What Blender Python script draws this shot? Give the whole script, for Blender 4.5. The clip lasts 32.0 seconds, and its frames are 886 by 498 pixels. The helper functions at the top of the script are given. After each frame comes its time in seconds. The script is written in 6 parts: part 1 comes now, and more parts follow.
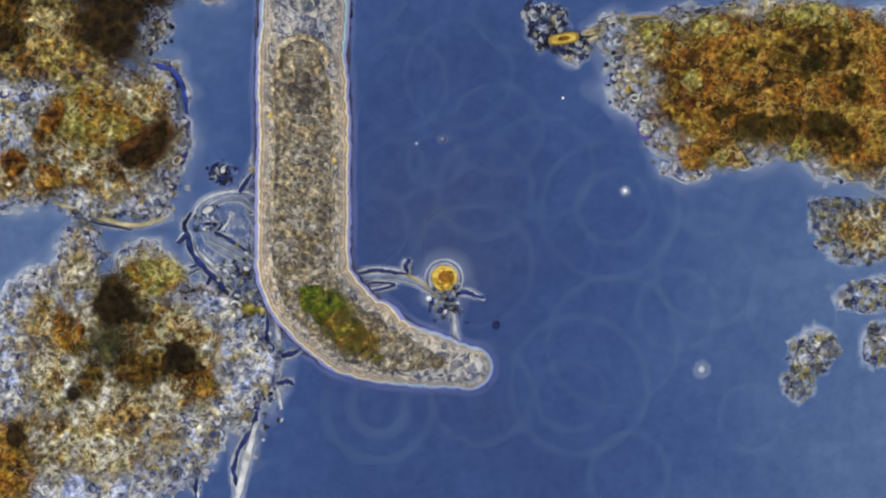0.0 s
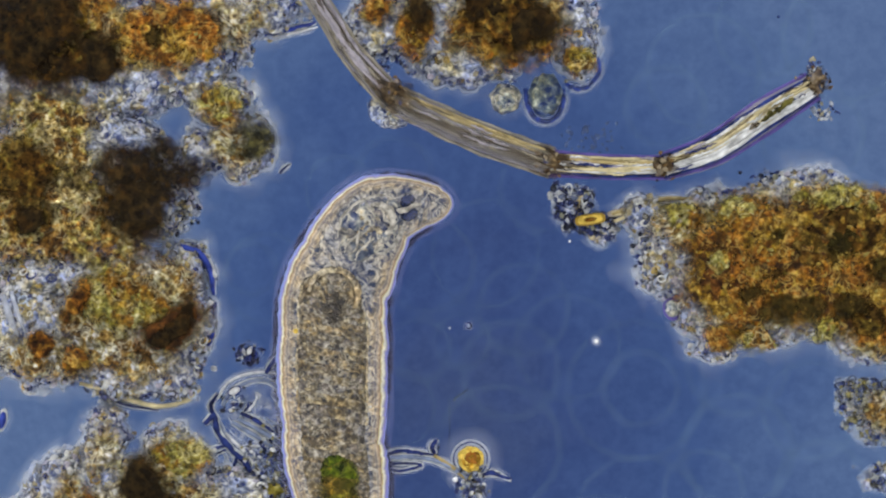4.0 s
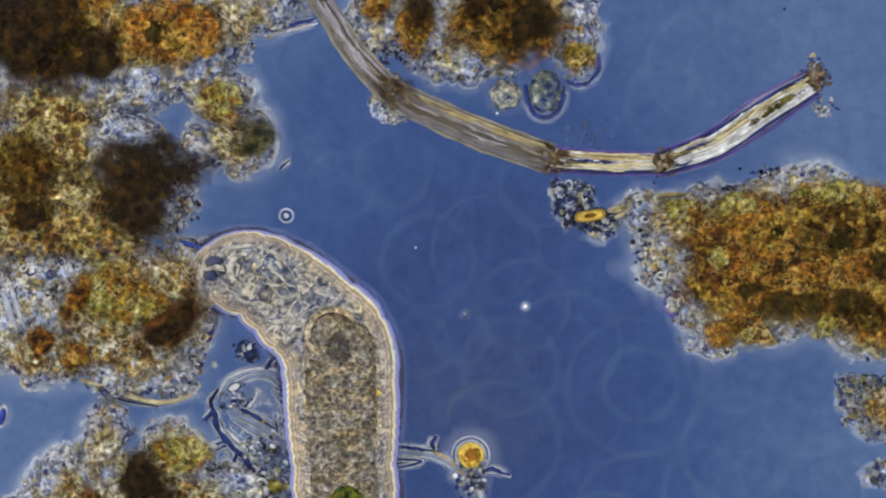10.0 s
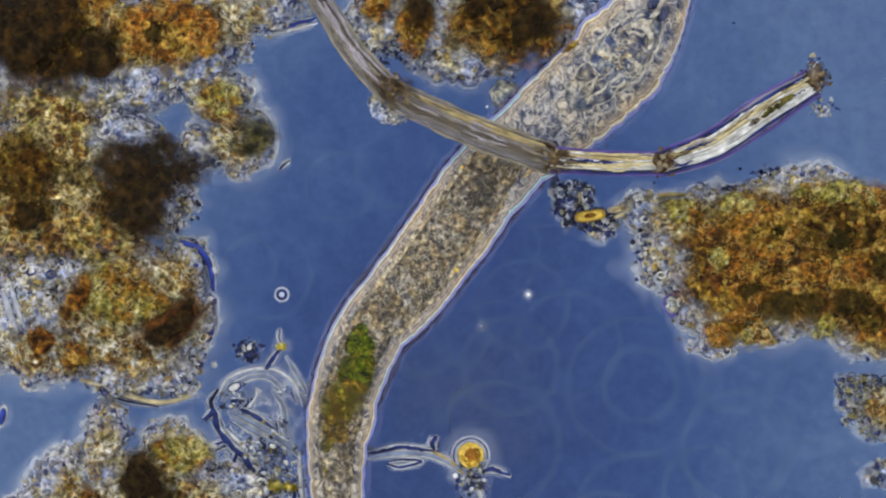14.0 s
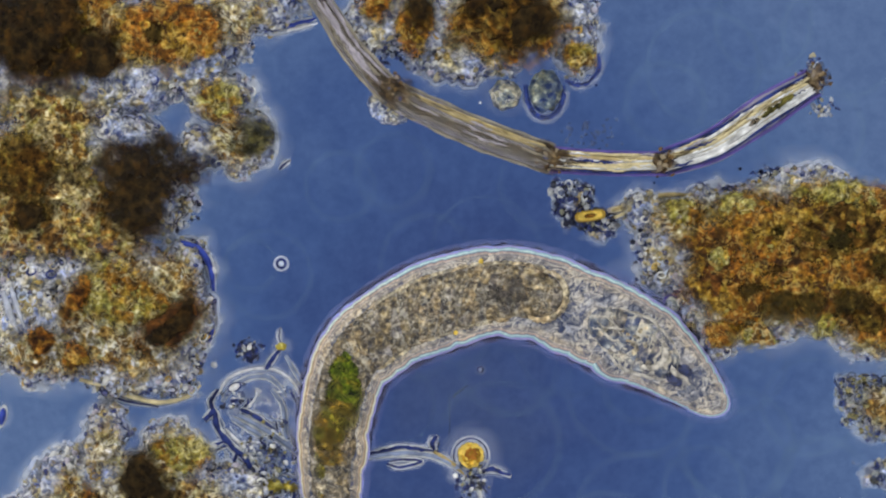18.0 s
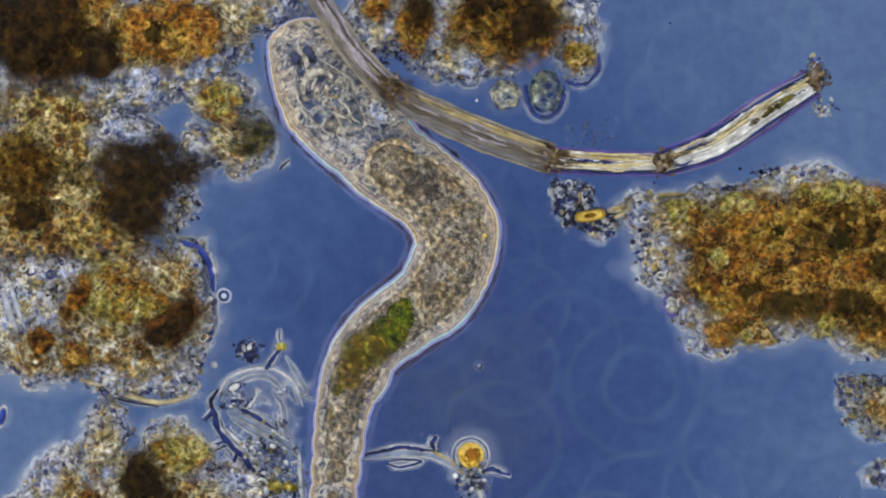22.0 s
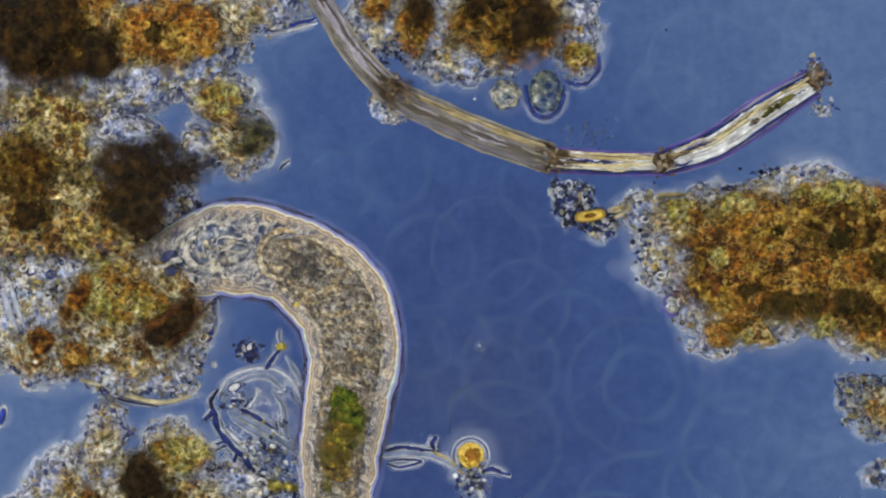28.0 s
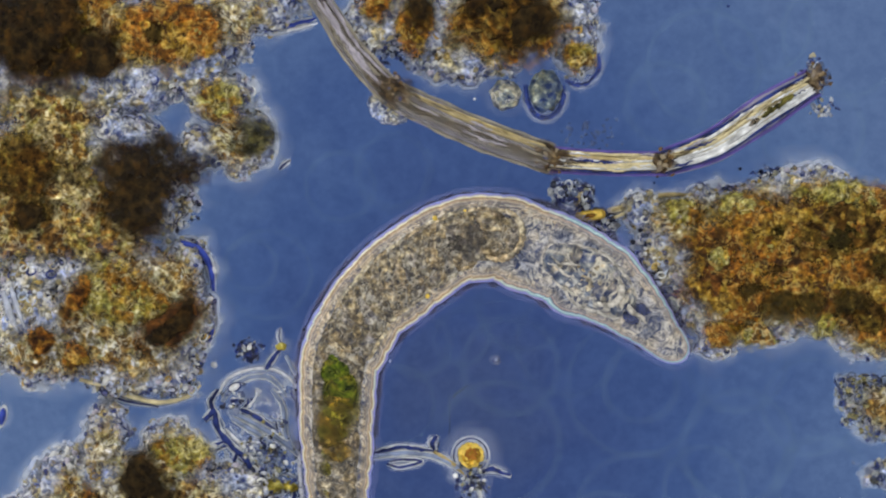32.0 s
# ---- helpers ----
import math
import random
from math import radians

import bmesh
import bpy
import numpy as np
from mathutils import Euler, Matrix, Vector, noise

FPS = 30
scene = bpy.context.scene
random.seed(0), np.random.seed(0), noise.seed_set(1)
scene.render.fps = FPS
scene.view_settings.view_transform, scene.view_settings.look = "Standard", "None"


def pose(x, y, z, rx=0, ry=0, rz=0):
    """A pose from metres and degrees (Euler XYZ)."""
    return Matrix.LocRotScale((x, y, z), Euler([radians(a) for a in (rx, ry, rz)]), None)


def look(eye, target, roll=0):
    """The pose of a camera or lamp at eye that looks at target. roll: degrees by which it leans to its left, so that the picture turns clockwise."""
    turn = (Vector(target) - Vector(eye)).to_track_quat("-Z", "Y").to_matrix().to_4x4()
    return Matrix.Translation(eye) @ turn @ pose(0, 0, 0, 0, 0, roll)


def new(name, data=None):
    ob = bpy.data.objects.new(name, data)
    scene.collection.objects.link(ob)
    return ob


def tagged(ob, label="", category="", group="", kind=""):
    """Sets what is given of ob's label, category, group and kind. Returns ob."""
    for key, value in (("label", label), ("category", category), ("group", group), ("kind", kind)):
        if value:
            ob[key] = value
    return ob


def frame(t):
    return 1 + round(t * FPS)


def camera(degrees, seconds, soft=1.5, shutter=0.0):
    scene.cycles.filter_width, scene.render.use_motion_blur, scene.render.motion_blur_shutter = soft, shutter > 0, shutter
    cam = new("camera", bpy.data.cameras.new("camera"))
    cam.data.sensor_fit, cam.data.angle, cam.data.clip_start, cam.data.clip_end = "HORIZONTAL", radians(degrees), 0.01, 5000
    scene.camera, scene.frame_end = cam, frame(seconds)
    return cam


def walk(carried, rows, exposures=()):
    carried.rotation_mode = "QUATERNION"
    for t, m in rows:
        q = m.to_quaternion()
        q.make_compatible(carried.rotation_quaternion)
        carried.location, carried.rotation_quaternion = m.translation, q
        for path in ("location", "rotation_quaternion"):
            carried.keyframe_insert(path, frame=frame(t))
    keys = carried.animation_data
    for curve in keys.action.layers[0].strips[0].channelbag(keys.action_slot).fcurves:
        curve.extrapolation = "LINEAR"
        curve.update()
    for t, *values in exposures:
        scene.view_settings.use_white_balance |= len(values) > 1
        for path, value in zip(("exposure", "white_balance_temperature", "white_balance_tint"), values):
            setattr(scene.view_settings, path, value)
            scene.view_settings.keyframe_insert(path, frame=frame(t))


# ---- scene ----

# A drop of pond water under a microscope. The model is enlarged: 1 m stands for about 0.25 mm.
# Plan coordinates: u to the right and v down, in model millimetres, fitted to the camera's view; at() turns them into
# the world.


def at(u, v):
    return (u - 784) / 1000, (441 - v) / 1000


# ---- camera ----
cam = camera(5, 32.0, soft=2.15)
EYE = 0.784 / math.tan(radians(2.5)) + 0.05
walk(cam, [(0.0, pose(0.047, -0.314, EYE)), (0.5, pose(0.026, -0.214, EYE)), (1.0, pose(-0.006, -0.086, EYE)),
           (1.5, pose(-0.013, -0.051, EYE)), (2.0, pose(-0.011, -0.035, EYE)), (2.5, pose(-0.002, -0.006, EYE)),
           (3.0, pose(0.001, 0.008, EYE)), (3.5, pose(0, 0.008, EYE)), (5.5, pose(0, 0, EYE)), (6.0, pose(0, 0, EYE)),
           (32.0, pose(0, 0, EYE))])

# ---- added light: even white all round, and an unseen soft lamp to one side ----
world = bpy.data.worlds.new("world")
scene.world = world
world.use_nodes = True
world.node_tree.nodes["Background"].inputs[0].default_value = (1.0, 0.98, 0.95, 1)
world.node_tree.nodes["Background"].inputs[1].default_value = 0.92
side_lamp = new("side_lamp", bpy.data.lights.new("side_lamp", "SUN"))
side_lamp.data.energy, side_lamp.data.angle, side_lamp.data.color = 0.75, radians(15), (1.0, 0.96, 0.9)
side_lamp.matrix_world = look((-3, 4, 5), (0, 0, 0))
scene.view_settings.exposure = 0.17


# ---- materials ----
def nodes(name, rough=0.5):
    mat = bpy.data.materials.new(name)
    mat.use_nodes = True
    tree = mat.node_tree
    shader = tree.nodes["Principled BSDF"]
    shader.inputs["Roughness"].default_value = rough
    shader.inputs["Specular IOR Level"].default_value = 0.12  # wet matter in water: hardly any gloss
    return mat, tree, shader


def node(tree, kind, **settings):
    made = tree.nodes.new(kind)
    for key, value in settings.items():
        made.inputs[key.replace("_", " ")].default_value = value
    return made


def ramp(tree, stops, constant=False):
    made = tree.nodes.new("ShaderNodeValToRGB")
    made.color_ramp.interpolation = "CONSTANT" if constant else "LINEAR"
    while len(made.color_ramp.elements) < len(stops):
        made.color_ramp.elements.new(0.5)
    for element, (place, colour) in zip(made.color_ramp.elements, stops):
        element.position, element.color = place, (*colour, 1)
    return made


def own_coordinates(tree):
    """Object coordinates, shifted by each object's own random number."""
    place = tree.nodes.new("ShaderNodeTexCoord")
    info = tree.nodes.new("ShaderNodeObjectInfo")
    shift = tree.nodes.new("ShaderNodeMath")
    shift.operation = "MULTIPLY"
    shift.inputs[1].default_value = 37.0
    add = tree.nodes.new("ShaderNodeVectorMath")
    tree.links.new(info.outputs["Random"], shift.inputs[0])
    tree.links.new(place.outputs["Object"], add.inputs[0])
    tree.links.new(shift.outputs[0], add.inputs[1])
    return add.outputs[0]


def thin_out(tree, shader, place, low, high, rough_share=0.7, most=1.0):
    """Loose matter lets light through where the mesh's own thickness is small, unevenly."""
    link = tree.links.new
    depth = tree.nodes.new("ShaderNodeAttribute")
    depth.attribute_name = "thickness"
    patch = node(tree, "ShaderNodeTexNoise", Scale=17.0, Detail=6.0, Roughness=0.75)
    link(place, patch.inputs["Vector"])
    sum_up = tree.nodes.new("ShaderNodeMath")
    sum_up.operation = "MULTIPLY_ADD"
    sum_up.inputs[1].default_value = rough_share
    link(patch.outputs[0], sum_up.inputs[0])
    link(depth.outputs["Fac"], sum_up.inputs[2])
    solid = node(tree, "ShaderNodeMapRange", From_Min=low + rough_share / 2, From_Max=high + rough_share / 2, To_Min=0.0, To_Max=most)
    solid.interpolation_type = "SMOOTHSTEP"
    link(sum_up.outputs[0], solid.inputs["Value"])
    clear = tree.nodes.new("ShaderNodeBsdfTransparent")
    share = tree.nodes.new("ShaderNodeMixShader")
    link(solid.outputs[0], share.inputs[0])
    link(clear.outputs[0], share.inputs[1])
    link(shader.outputs[0], share.inputs[2])
    link(share.outputs[0], tree.nodes["Material Output"].inputs[0])


def curls(tree, place, scale):
    """Winding bright threads with dark phase-contrast edges painted beside them, as shares from 0 to 1: (bright, dark).
    """
    wave = node(tree, "ShaderNodeTexNoise", Scale=scale, Detail=2.0, Roughness=0.55, Distortion=1.3)
    tree.links.new(place, wave.inputs["Vector"])
    black, white = (0, 0, 0), (1, 1, 1)
    bright = ramp(tree, [(0.0, black), (0.455, black), (0.485, white), (0.505, white), (0.535, black), (0.63, black), (0.66, white), (0.70, black)])
    dark = ramp(tree, [(0.0, black), (0.33, white), (0.37, black), (0.415, black), (0.445, white), (0.465, black), (0.53, black), (0.555, white), (0.585, black)])
    tree.links.new(wave.outputs[0], bright.inputs[0])
    tree.links.new(wave.outputs[0], dark.inputs[0])
    some = node(tree, "ShaderNodeTexNoise", Scale=scale * 1.1, Detail=2.0)
    tree.links.new(place, some.inputs["Vector"])
    there = ramp(tree, [(0.40, black), (0.58, white)])
    tree.links.new(some.outputs[0], there.inputs[0])
    shares = []
    for strand in (bright, dark):
        part_of = tree.nodes.new("ShaderNodeMath")
        part_of.operation = "MULTIPLY"
        tree.links.new(strand.outputs[0], part_of.inputs[0])
        tree.links.new(there.outputs[0], part_of.inputs[1])
        shares.append(part_of.outputs[0])
    return shares


def laid_over(tree, below, colour, share, most):
    """The colour laid over another, by a share from 0 to 1 times most."""
    amount = tree.nodes.new("ShaderNodeMath")
    amount.operation = "MULTIPLY"
    amount.inputs[1].default_value = most
    tree.links.new(share, amount.inputs[0])
    mix = tree.nodes.new("ShaderNodeMix")
    mix.data_type = "RGBA"
    mix.inputs[7].default_value = (*colour, 1)
    tree.links.new(amount.outputs[0], mix.inputs[0])
    tree.links.new(below, mix.inputs[6])
    return mix.outputs[2]


def granular(name, stops, broad, scale=95, wide=14, bump=0.6, rough=0.45, dissolve=None, curl=1.4, spark=None, ink=None, threads_size=0.5, patch_size=42.0, patchy=0.30, curly=1.0, mosaic=72.0, fresh=0.75, hues=0.6):
    """Matter packed with grains: a fine noise picks among stops, a broad one among the tints in broad."""
    mat, tree, shader = nodes(name, rough)
    link = tree.links.new
    place = own_coordinates(tree)
    fine = node(tree, "ShaderNodeTexNoise", Scale=scale, Detail=3.0, Roughness=0.6, Distortion=curl)
    cells = node(tree, "ShaderNodeTexVoronoi", Scale=scale * 0.9, Randomness=1.0)
    large = node(tree, "ShaderNodeTexNoise", Scale=wide, Detail=3.0, Roughness=0.6)
    for texture in (fine, cells, large):
        link(place, texture.inputs["Vector"])
    both = node(tree, "ShaderNodeMix")
    both.data_type = "FLOAT"
    both.inputs[0].default_value = 0.35
    link(fine.outputs[0], both.inputs[2])
    link(cells.outputs[0], both.inputs[3])
    colours = ramp(tree, stops)
    link(both.outputs[0], colours.inputs[0])
    warp = node(tree, "ShaderNodeTexNoise", Scale=scale * 0.35, Detail=2.0)
    link(place, warp.inputs["Vector"])
    bent = tree.nodes.new("ShaderNodeVectorMath")
    bent.operation = "MULTIPLY_ADD"
    bent.inputs[1].default_value = (0.05, 0.05, 0.05)
    link(warp.outputs["Color"], bent.inputs[0])
    link(place, bent.inputs[2])
    patches = node(tree, "ShaderNodeTexVoronoi", Scale=patch_size)
    link(bent.outputs[0], patches.inputs["Vector"])
    apart = tree.nodes.new("ShaderNodeSeparateColor")
    link(patches.outputs["Color"], apart.inputs[0])
    spread = tree.nodes.new("ShaderNodeMath")
    spread.operation = "MULTIPLY_ADD"
    spread.inputs[1].default_value, spread.inputs[2].default_value = patchy, -patchy / 2
    link(apart.outputs[0], spread.inputs[0])
    choice = tree.nodes.new("ShaderNodeMath")
    link(large.outputs[0], choice.inputs[0])
    link(spread.outputs[0], choice.inputs[1])
    tints = ramp(tree, broad)
    link(choice.outputs[0], tints.inputs[0])
    blend = tree.nodes.new("ShaderNodeMix")
    blend.data_type = "RGBA"
    blend.blend_type = "MULTIPLY"
    blend.inputs[0].default_value = 1.0
    link(colours.outputs[0], blend.inputs[6])
    link(tints.outputs[0], blend.inputs[7])
    # packed granules, own tint each; bright middles and dark blue gaps are painted optical contrast
    swirl = node(tree, "ShaderNodeTexNoise", Scale=mosaic * 0.55, Detail=2.0)
    link(place, swirl.inputs["Vector"])
    swirled = tree.nodes.new("ShaderNodeVectorMath")
    swirled.operation = "MULTIPLY_ADD"
    swirled.inputs[1].default_value = (1.9 / mosaic,) * 3
    link(swirl.outputs["Color"], swirled.inputs[0])
    link(place, swirled.inputs[2])
    packed = node(tree, "ShaderNodeTexVoronoi", Scale=mosaic)
    link(swirled.outputs[0], packed.inputs["Vector"])
    relief_tone = ramp(tree, [(0.10, (1.62, 1.60, 1.54)), (0.32, (1.26, 1.25, 1.22)), (0.50, (0.90, 0.90, 0.92)), (0.70, (0.46, 0.48, 0.60))])
    link(packed.outputs["Distance"], relief_tone.inputs[0])
    hue = tree.nodes.new("ShaderNodeSeparateColor")
    link(packed.outputs["Color"], hue.inputs[0])
    own_tone = ramp(tree, [(0.0, (0.52, 0.55, 0.70)), (0.22, (1.05, 1.0, 0.95)), (0.45, (1.40, 1.22, 0.82)), (0.62, (0.80, 0.70, 0.62)), (0.80, (1.18, 1.10, 1.28)), (1.0, (1.55, 1.52, 1.42))])
    link(hue.outputs[1], own_tone.inputs[0])
    granule_tone = tree.nodes.new("ShaderNodeMix")
    granule_tone.data_type, granule_tone.blend_type = "RGBA", "MULTIPLY"
    granule_tone.inputs[0].default_value = hues
    link(relief_tone.outputs[0], granule_tone.inputs[6])
    link(own_tone.outputs[0], granule_tone.inputs[7])
    packed_mix = tree.nodes.new("ShaderNodeMix")
    packed_mix.data_type, packed_mix.blend_type = "RGBA", "MULTIPLY"
    packed_mix.inputs[0].default_value = fresh
    link(blend.outputs[2], packed_mix.inputs[6])
    link(granule_tone.outputs[2], packed_mix.inputs[7])
    colour = packed_mix.outputs[2]
    if spark:
        bright, dark = curls(tree, place, scale * threads_size)
        colour = laid_over(tree, laid_over(tree, colour, ink, dark, 0.62 * curly), spark, bright, 0.55 * curly)
    link(colour, shader.inputs["Base Color"])
    relief = node(tree, "ShaderNodeBump", Strength=bump, Distance=0.006)
    link(both.outputs[0], relief.inputs["Height"])
    link(relief.outputs[0], shader.inputs["Normal"])
    if dissolve:
        thin_out(tree, shader, place, *dissolve)
    return mat


def plain(name, colour, rough=0.4, vary=0.25, scale=60, clear=0.0):
    """One colour with a grain of its own; clear: the share of light that passes straight through."""
    mat, tree, shader = nodes(name, rough)
    link = tree.links.new
    grain = node(tree, "ShaderNodeTexNoise", Scale=scale, Detail=3.0)
    link(own_coordinates(tree), grain.inputs["Vector"])
    dark = tuple(c * (1 - vary) for c in colour)
    light = tuple(min(1, c * (1 + vary)) for c in colour)
    colours = ramp(tree, [(0.3, dark), (0.7, light)])
    link(grain.outputs[0], colours.inputs[0])
    link(colours.outputs[0], shader.inputs["Base Color"])
    relief = node(tree, "ShaderNodeBump", Strength=0.3, Distance=0.004)
    link(grain.outputs[0], relief.inputs["Height"])
    link(relief.outputs[0], shader.inputs["Normal"])
    if clear:
        through_light = tree.nodes.new("ShaderNodeBsdfTransparent")
        share = tree.nodes.new("ShaderNodeMixShader")
        share.inputs[0].default_value = clear
        link(shader.outputs[0], share.inputs[1])
        link(through_light.outputs[0], share.inputs[2])
        link(share.outputs[0], tree.nodes["Material Output"].inputs[0])
    return mat


def grains(name, stops, clear):
    """Single grains: each island takes its own colour; they let some light through."""
    mat, tree, shader = nodes(name, 0.3)
    share = tree.nodes.new("ShaderNodeMixShader")
    share.inputs[0].default_value = clear
    tree.links.new(shader.outputs[0], share.inputs[1])
    tree.links.new(tree.nodes.new("ShaderNodeBsdfTransparent").outputs[0], share.inputs[2])
    tree.links.new(share.outputs[0], tree.nodes["Material Output"].inputs[0])
    info = tree.nodes.new("ShaderNodeNewGeometry")
    colours = ramp(tree, stops, True)
    tree.links.new(info.outputs["Random Per Island"], colours.inputs[0])
    tree.links.new(colours.outputs[0], shader.inputs["Base Color"])
    return mat


def each_its_own(name, stops, clear):
    """Single granules: each object takes its own colour."""
    mat, tree, shader = nodes(name, 0.3)
    info = tree.nodes.new("ShaderNodeObjectInfo")
    colours = ramp(tree, stops, True)
    tree.links.new(info.outputs["Random"], colours.inputs[0])
    shade = node(tree, "ShaderNodeTexNoise", Scale=1.4, Detail=3.0)
    place = tree.nodes.new("ShaderNodeTexCoord")
    tree.links.new(place.outputs["Object"], shade.inputs["Vector"])
    tones = ramp(tree, [(0.35, (0.5, 0.5, 0.55)), (0.62, (1.15, 1.15, 1.1))])
    tree.links.new(shade.outputs[0], tones.inputs[0])
    blend = tree.nodes.new("ShaderNodeMix")
    blend.data_type, blend.blend_type = "RGBA", "MULTIPLY"
    blend.inputs[0].default_value = 1.0
    tree.links.new(colours.outputs[0], blend.inputs[6])
    tree.links.new(tones.outputs[0], blend.inputs[7])
    tree.links.new(blend.outputs[2], shader.inputs["Base Color"])
    share = tree.nodes.new("ShaderNodeMixShader")
    share.inputs[0].default_value = clear
    tree.links.new(shader.outputs[0], share.inputs[1])
    tree.links.new(tree.nodes.new("ShaderNodeBsdfTransparent").outputs[0], share.inputs[2])
    tree.links.new(share.outputs[0], tree.nodes["Material Output"].inputs[0])
    return mat


def lamp_field():
    """The lit blue field of the microscope's lamp below the slide; its light gradient is painted into the emission."""
    mat, tree, shader = nodes("lamp_field")
    link = tree.links.new
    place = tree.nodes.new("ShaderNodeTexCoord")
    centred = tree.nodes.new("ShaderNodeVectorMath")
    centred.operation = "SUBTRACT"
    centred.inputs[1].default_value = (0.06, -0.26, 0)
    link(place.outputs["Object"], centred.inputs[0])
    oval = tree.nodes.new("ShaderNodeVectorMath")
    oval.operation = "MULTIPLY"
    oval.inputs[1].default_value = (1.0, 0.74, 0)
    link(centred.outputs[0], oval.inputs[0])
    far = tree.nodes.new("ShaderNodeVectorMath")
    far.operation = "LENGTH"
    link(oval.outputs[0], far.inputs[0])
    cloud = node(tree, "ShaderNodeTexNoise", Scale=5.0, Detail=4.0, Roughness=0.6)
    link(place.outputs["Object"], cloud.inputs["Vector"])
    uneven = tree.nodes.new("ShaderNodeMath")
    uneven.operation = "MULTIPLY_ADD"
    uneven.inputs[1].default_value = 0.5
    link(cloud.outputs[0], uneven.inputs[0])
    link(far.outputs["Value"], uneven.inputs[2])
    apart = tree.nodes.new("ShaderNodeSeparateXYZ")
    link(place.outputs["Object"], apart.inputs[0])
    # dimmed further down, to fit the camera's first view
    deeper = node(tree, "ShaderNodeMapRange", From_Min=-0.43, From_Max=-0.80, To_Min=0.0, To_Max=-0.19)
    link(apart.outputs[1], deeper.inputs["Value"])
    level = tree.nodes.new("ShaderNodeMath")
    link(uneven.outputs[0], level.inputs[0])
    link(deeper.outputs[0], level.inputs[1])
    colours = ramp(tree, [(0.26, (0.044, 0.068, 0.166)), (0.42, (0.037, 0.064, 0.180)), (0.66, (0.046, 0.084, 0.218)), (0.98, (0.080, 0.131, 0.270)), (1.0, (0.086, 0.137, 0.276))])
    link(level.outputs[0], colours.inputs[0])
    grain = node(tree, "ShaderNodeTexNoise", Scale=38.0, Detail=5.0, Roughness=0.7)
    link(place.outputs["Object"], grain.inputs["Vector"])
    tones = ramp(tree, [(0.36, (0.88, 0.90, 0.93)), (0.64, (1.10, 1.09, 1.06))])
    link(grain.outputs[0], tones.inputs[0])
    mottled = tree.nodes.new("ShaderNodeMix")
    mottled.data_type, mottled.blend_type = "RGBA", "MULTIPLY"
    mottled.inputs[0].default_value = 1.0
    link(colours.outputs[0], mottled.inputs[6])
    link(tones.outputs[0], mottled.inputs[7])
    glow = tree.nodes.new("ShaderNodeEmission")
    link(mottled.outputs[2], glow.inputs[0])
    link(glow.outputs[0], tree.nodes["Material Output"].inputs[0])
    return mat


def slide_glass():
    mat, tree, shader = nodes("slide_glass", 0.1)
    clear = tree.nodes.new("ShaderNodeBsdfTransparent")
    clear.inputs[0].default_value = (0.985, 0.99, 0.99, 1)
    tree.links.new(clear.outputs[0], tree.nodes["Material Output"].inputs[0])
    return mat


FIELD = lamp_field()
GLASS = slide_glass()
PALE = granular("pale_matrix", [(0.31, (0.040, 0.06, 0.17)), (0.42, (0.19, 0.20, 0.20)), (0.53, (0.38, 0.39, 0.36)), (0.67, (0.85, 0.88, 0.90))],
                [(0.28, (0.88, 0.72, 0.36)), (0.37, (0.92, 0.88, 0.68)), (0.47, (0.92, 0.94, 1.04)), (0.63, (0.66, 0.78, 1.2))], scale=72, wide=15, dissolve=(-0.3, 0.6, 1.3, 0.92), spark=(0.95, 0.96, 0.97), ink=(0.04, 0.06, 0.22), threads_size=0.40, patchy=0.4, hues=0.5)
WISP = granular("wisp", [(0.31, (0.05, 0.08, 0.24)), (0.42, (0.22, 0.26, 0.34)), (0.53, (0.48, 0.52, 0.56)), (0.67, (0.90, 0.92, 0.92))],
                [(0.3, (0.85, 0.9, 0.85)), (0.5, (1.0, 1.0, 1.0)), (0.65, (0.8, 0.9, 1.1))], scale=55, wide=18, dissolve=(0.05, 1.0, 2.0, 0.36), spark=(0.92, 0.95, 0.92), ink=(0.04, 0.06, 0.24), threads_size=0.5)
MOTTLE = granular("mottled_matter", [(0.31, (0.026, 0.019, 0.018)), (0.43, (0.140, 0.104, 0.046)), (0.54, (0.315, 0.262, 0.130)), (0.68, (0.64, 0.61, 0.48))],
                  [(0.28, (0.40, 0.28, 0.14)), (0.38, (0.82, 0.64, 0.32)), (0.47, (0.94, 0.93, 0.74)), (0.55, (0.78, 0.86, 0.72)), (0.63, (0.90, 1.02, 1.40)), (0.74, (1.1, 1.2, 1.55))], scale=95, wide=13, dissolve=(0.0, 0.9, 2.0), spark=(0.82, 0.79, 0.60), ink=(0.04, 0.035, 0.05), threads_size=0.31, patchy=0.55, curly=0.75)
EARTH = granular("earthy_matter", [(0.31, (0.018, 0.012, 0.005)), (0.43, (0.105, 0.070, 0.018)), (0.54, (0.255, 0.185, 0.055)), (0.68, (0.58, 0.50, 0.25))],
                 [(0.28, (0.40, 0.27, 0.13)), (0.38, (0.95, 0.68, 0.32)), (0.48, (0.95, 0.90, 0.62)), (0.56, (0.74, 0.84, 0.52)), (0.66, (1.05, 1.12, 1.30)), (0.74, (1.3, 1.4, 1.7))], scale=95, wide=13, dissolve=(-0.1, 0.8, 1.8), spark=(0.62, 0.55, 0.32), ink=(0.02, 0.014, 0.012), threads_size=0.31, patchy=0.6, curly=0.6)
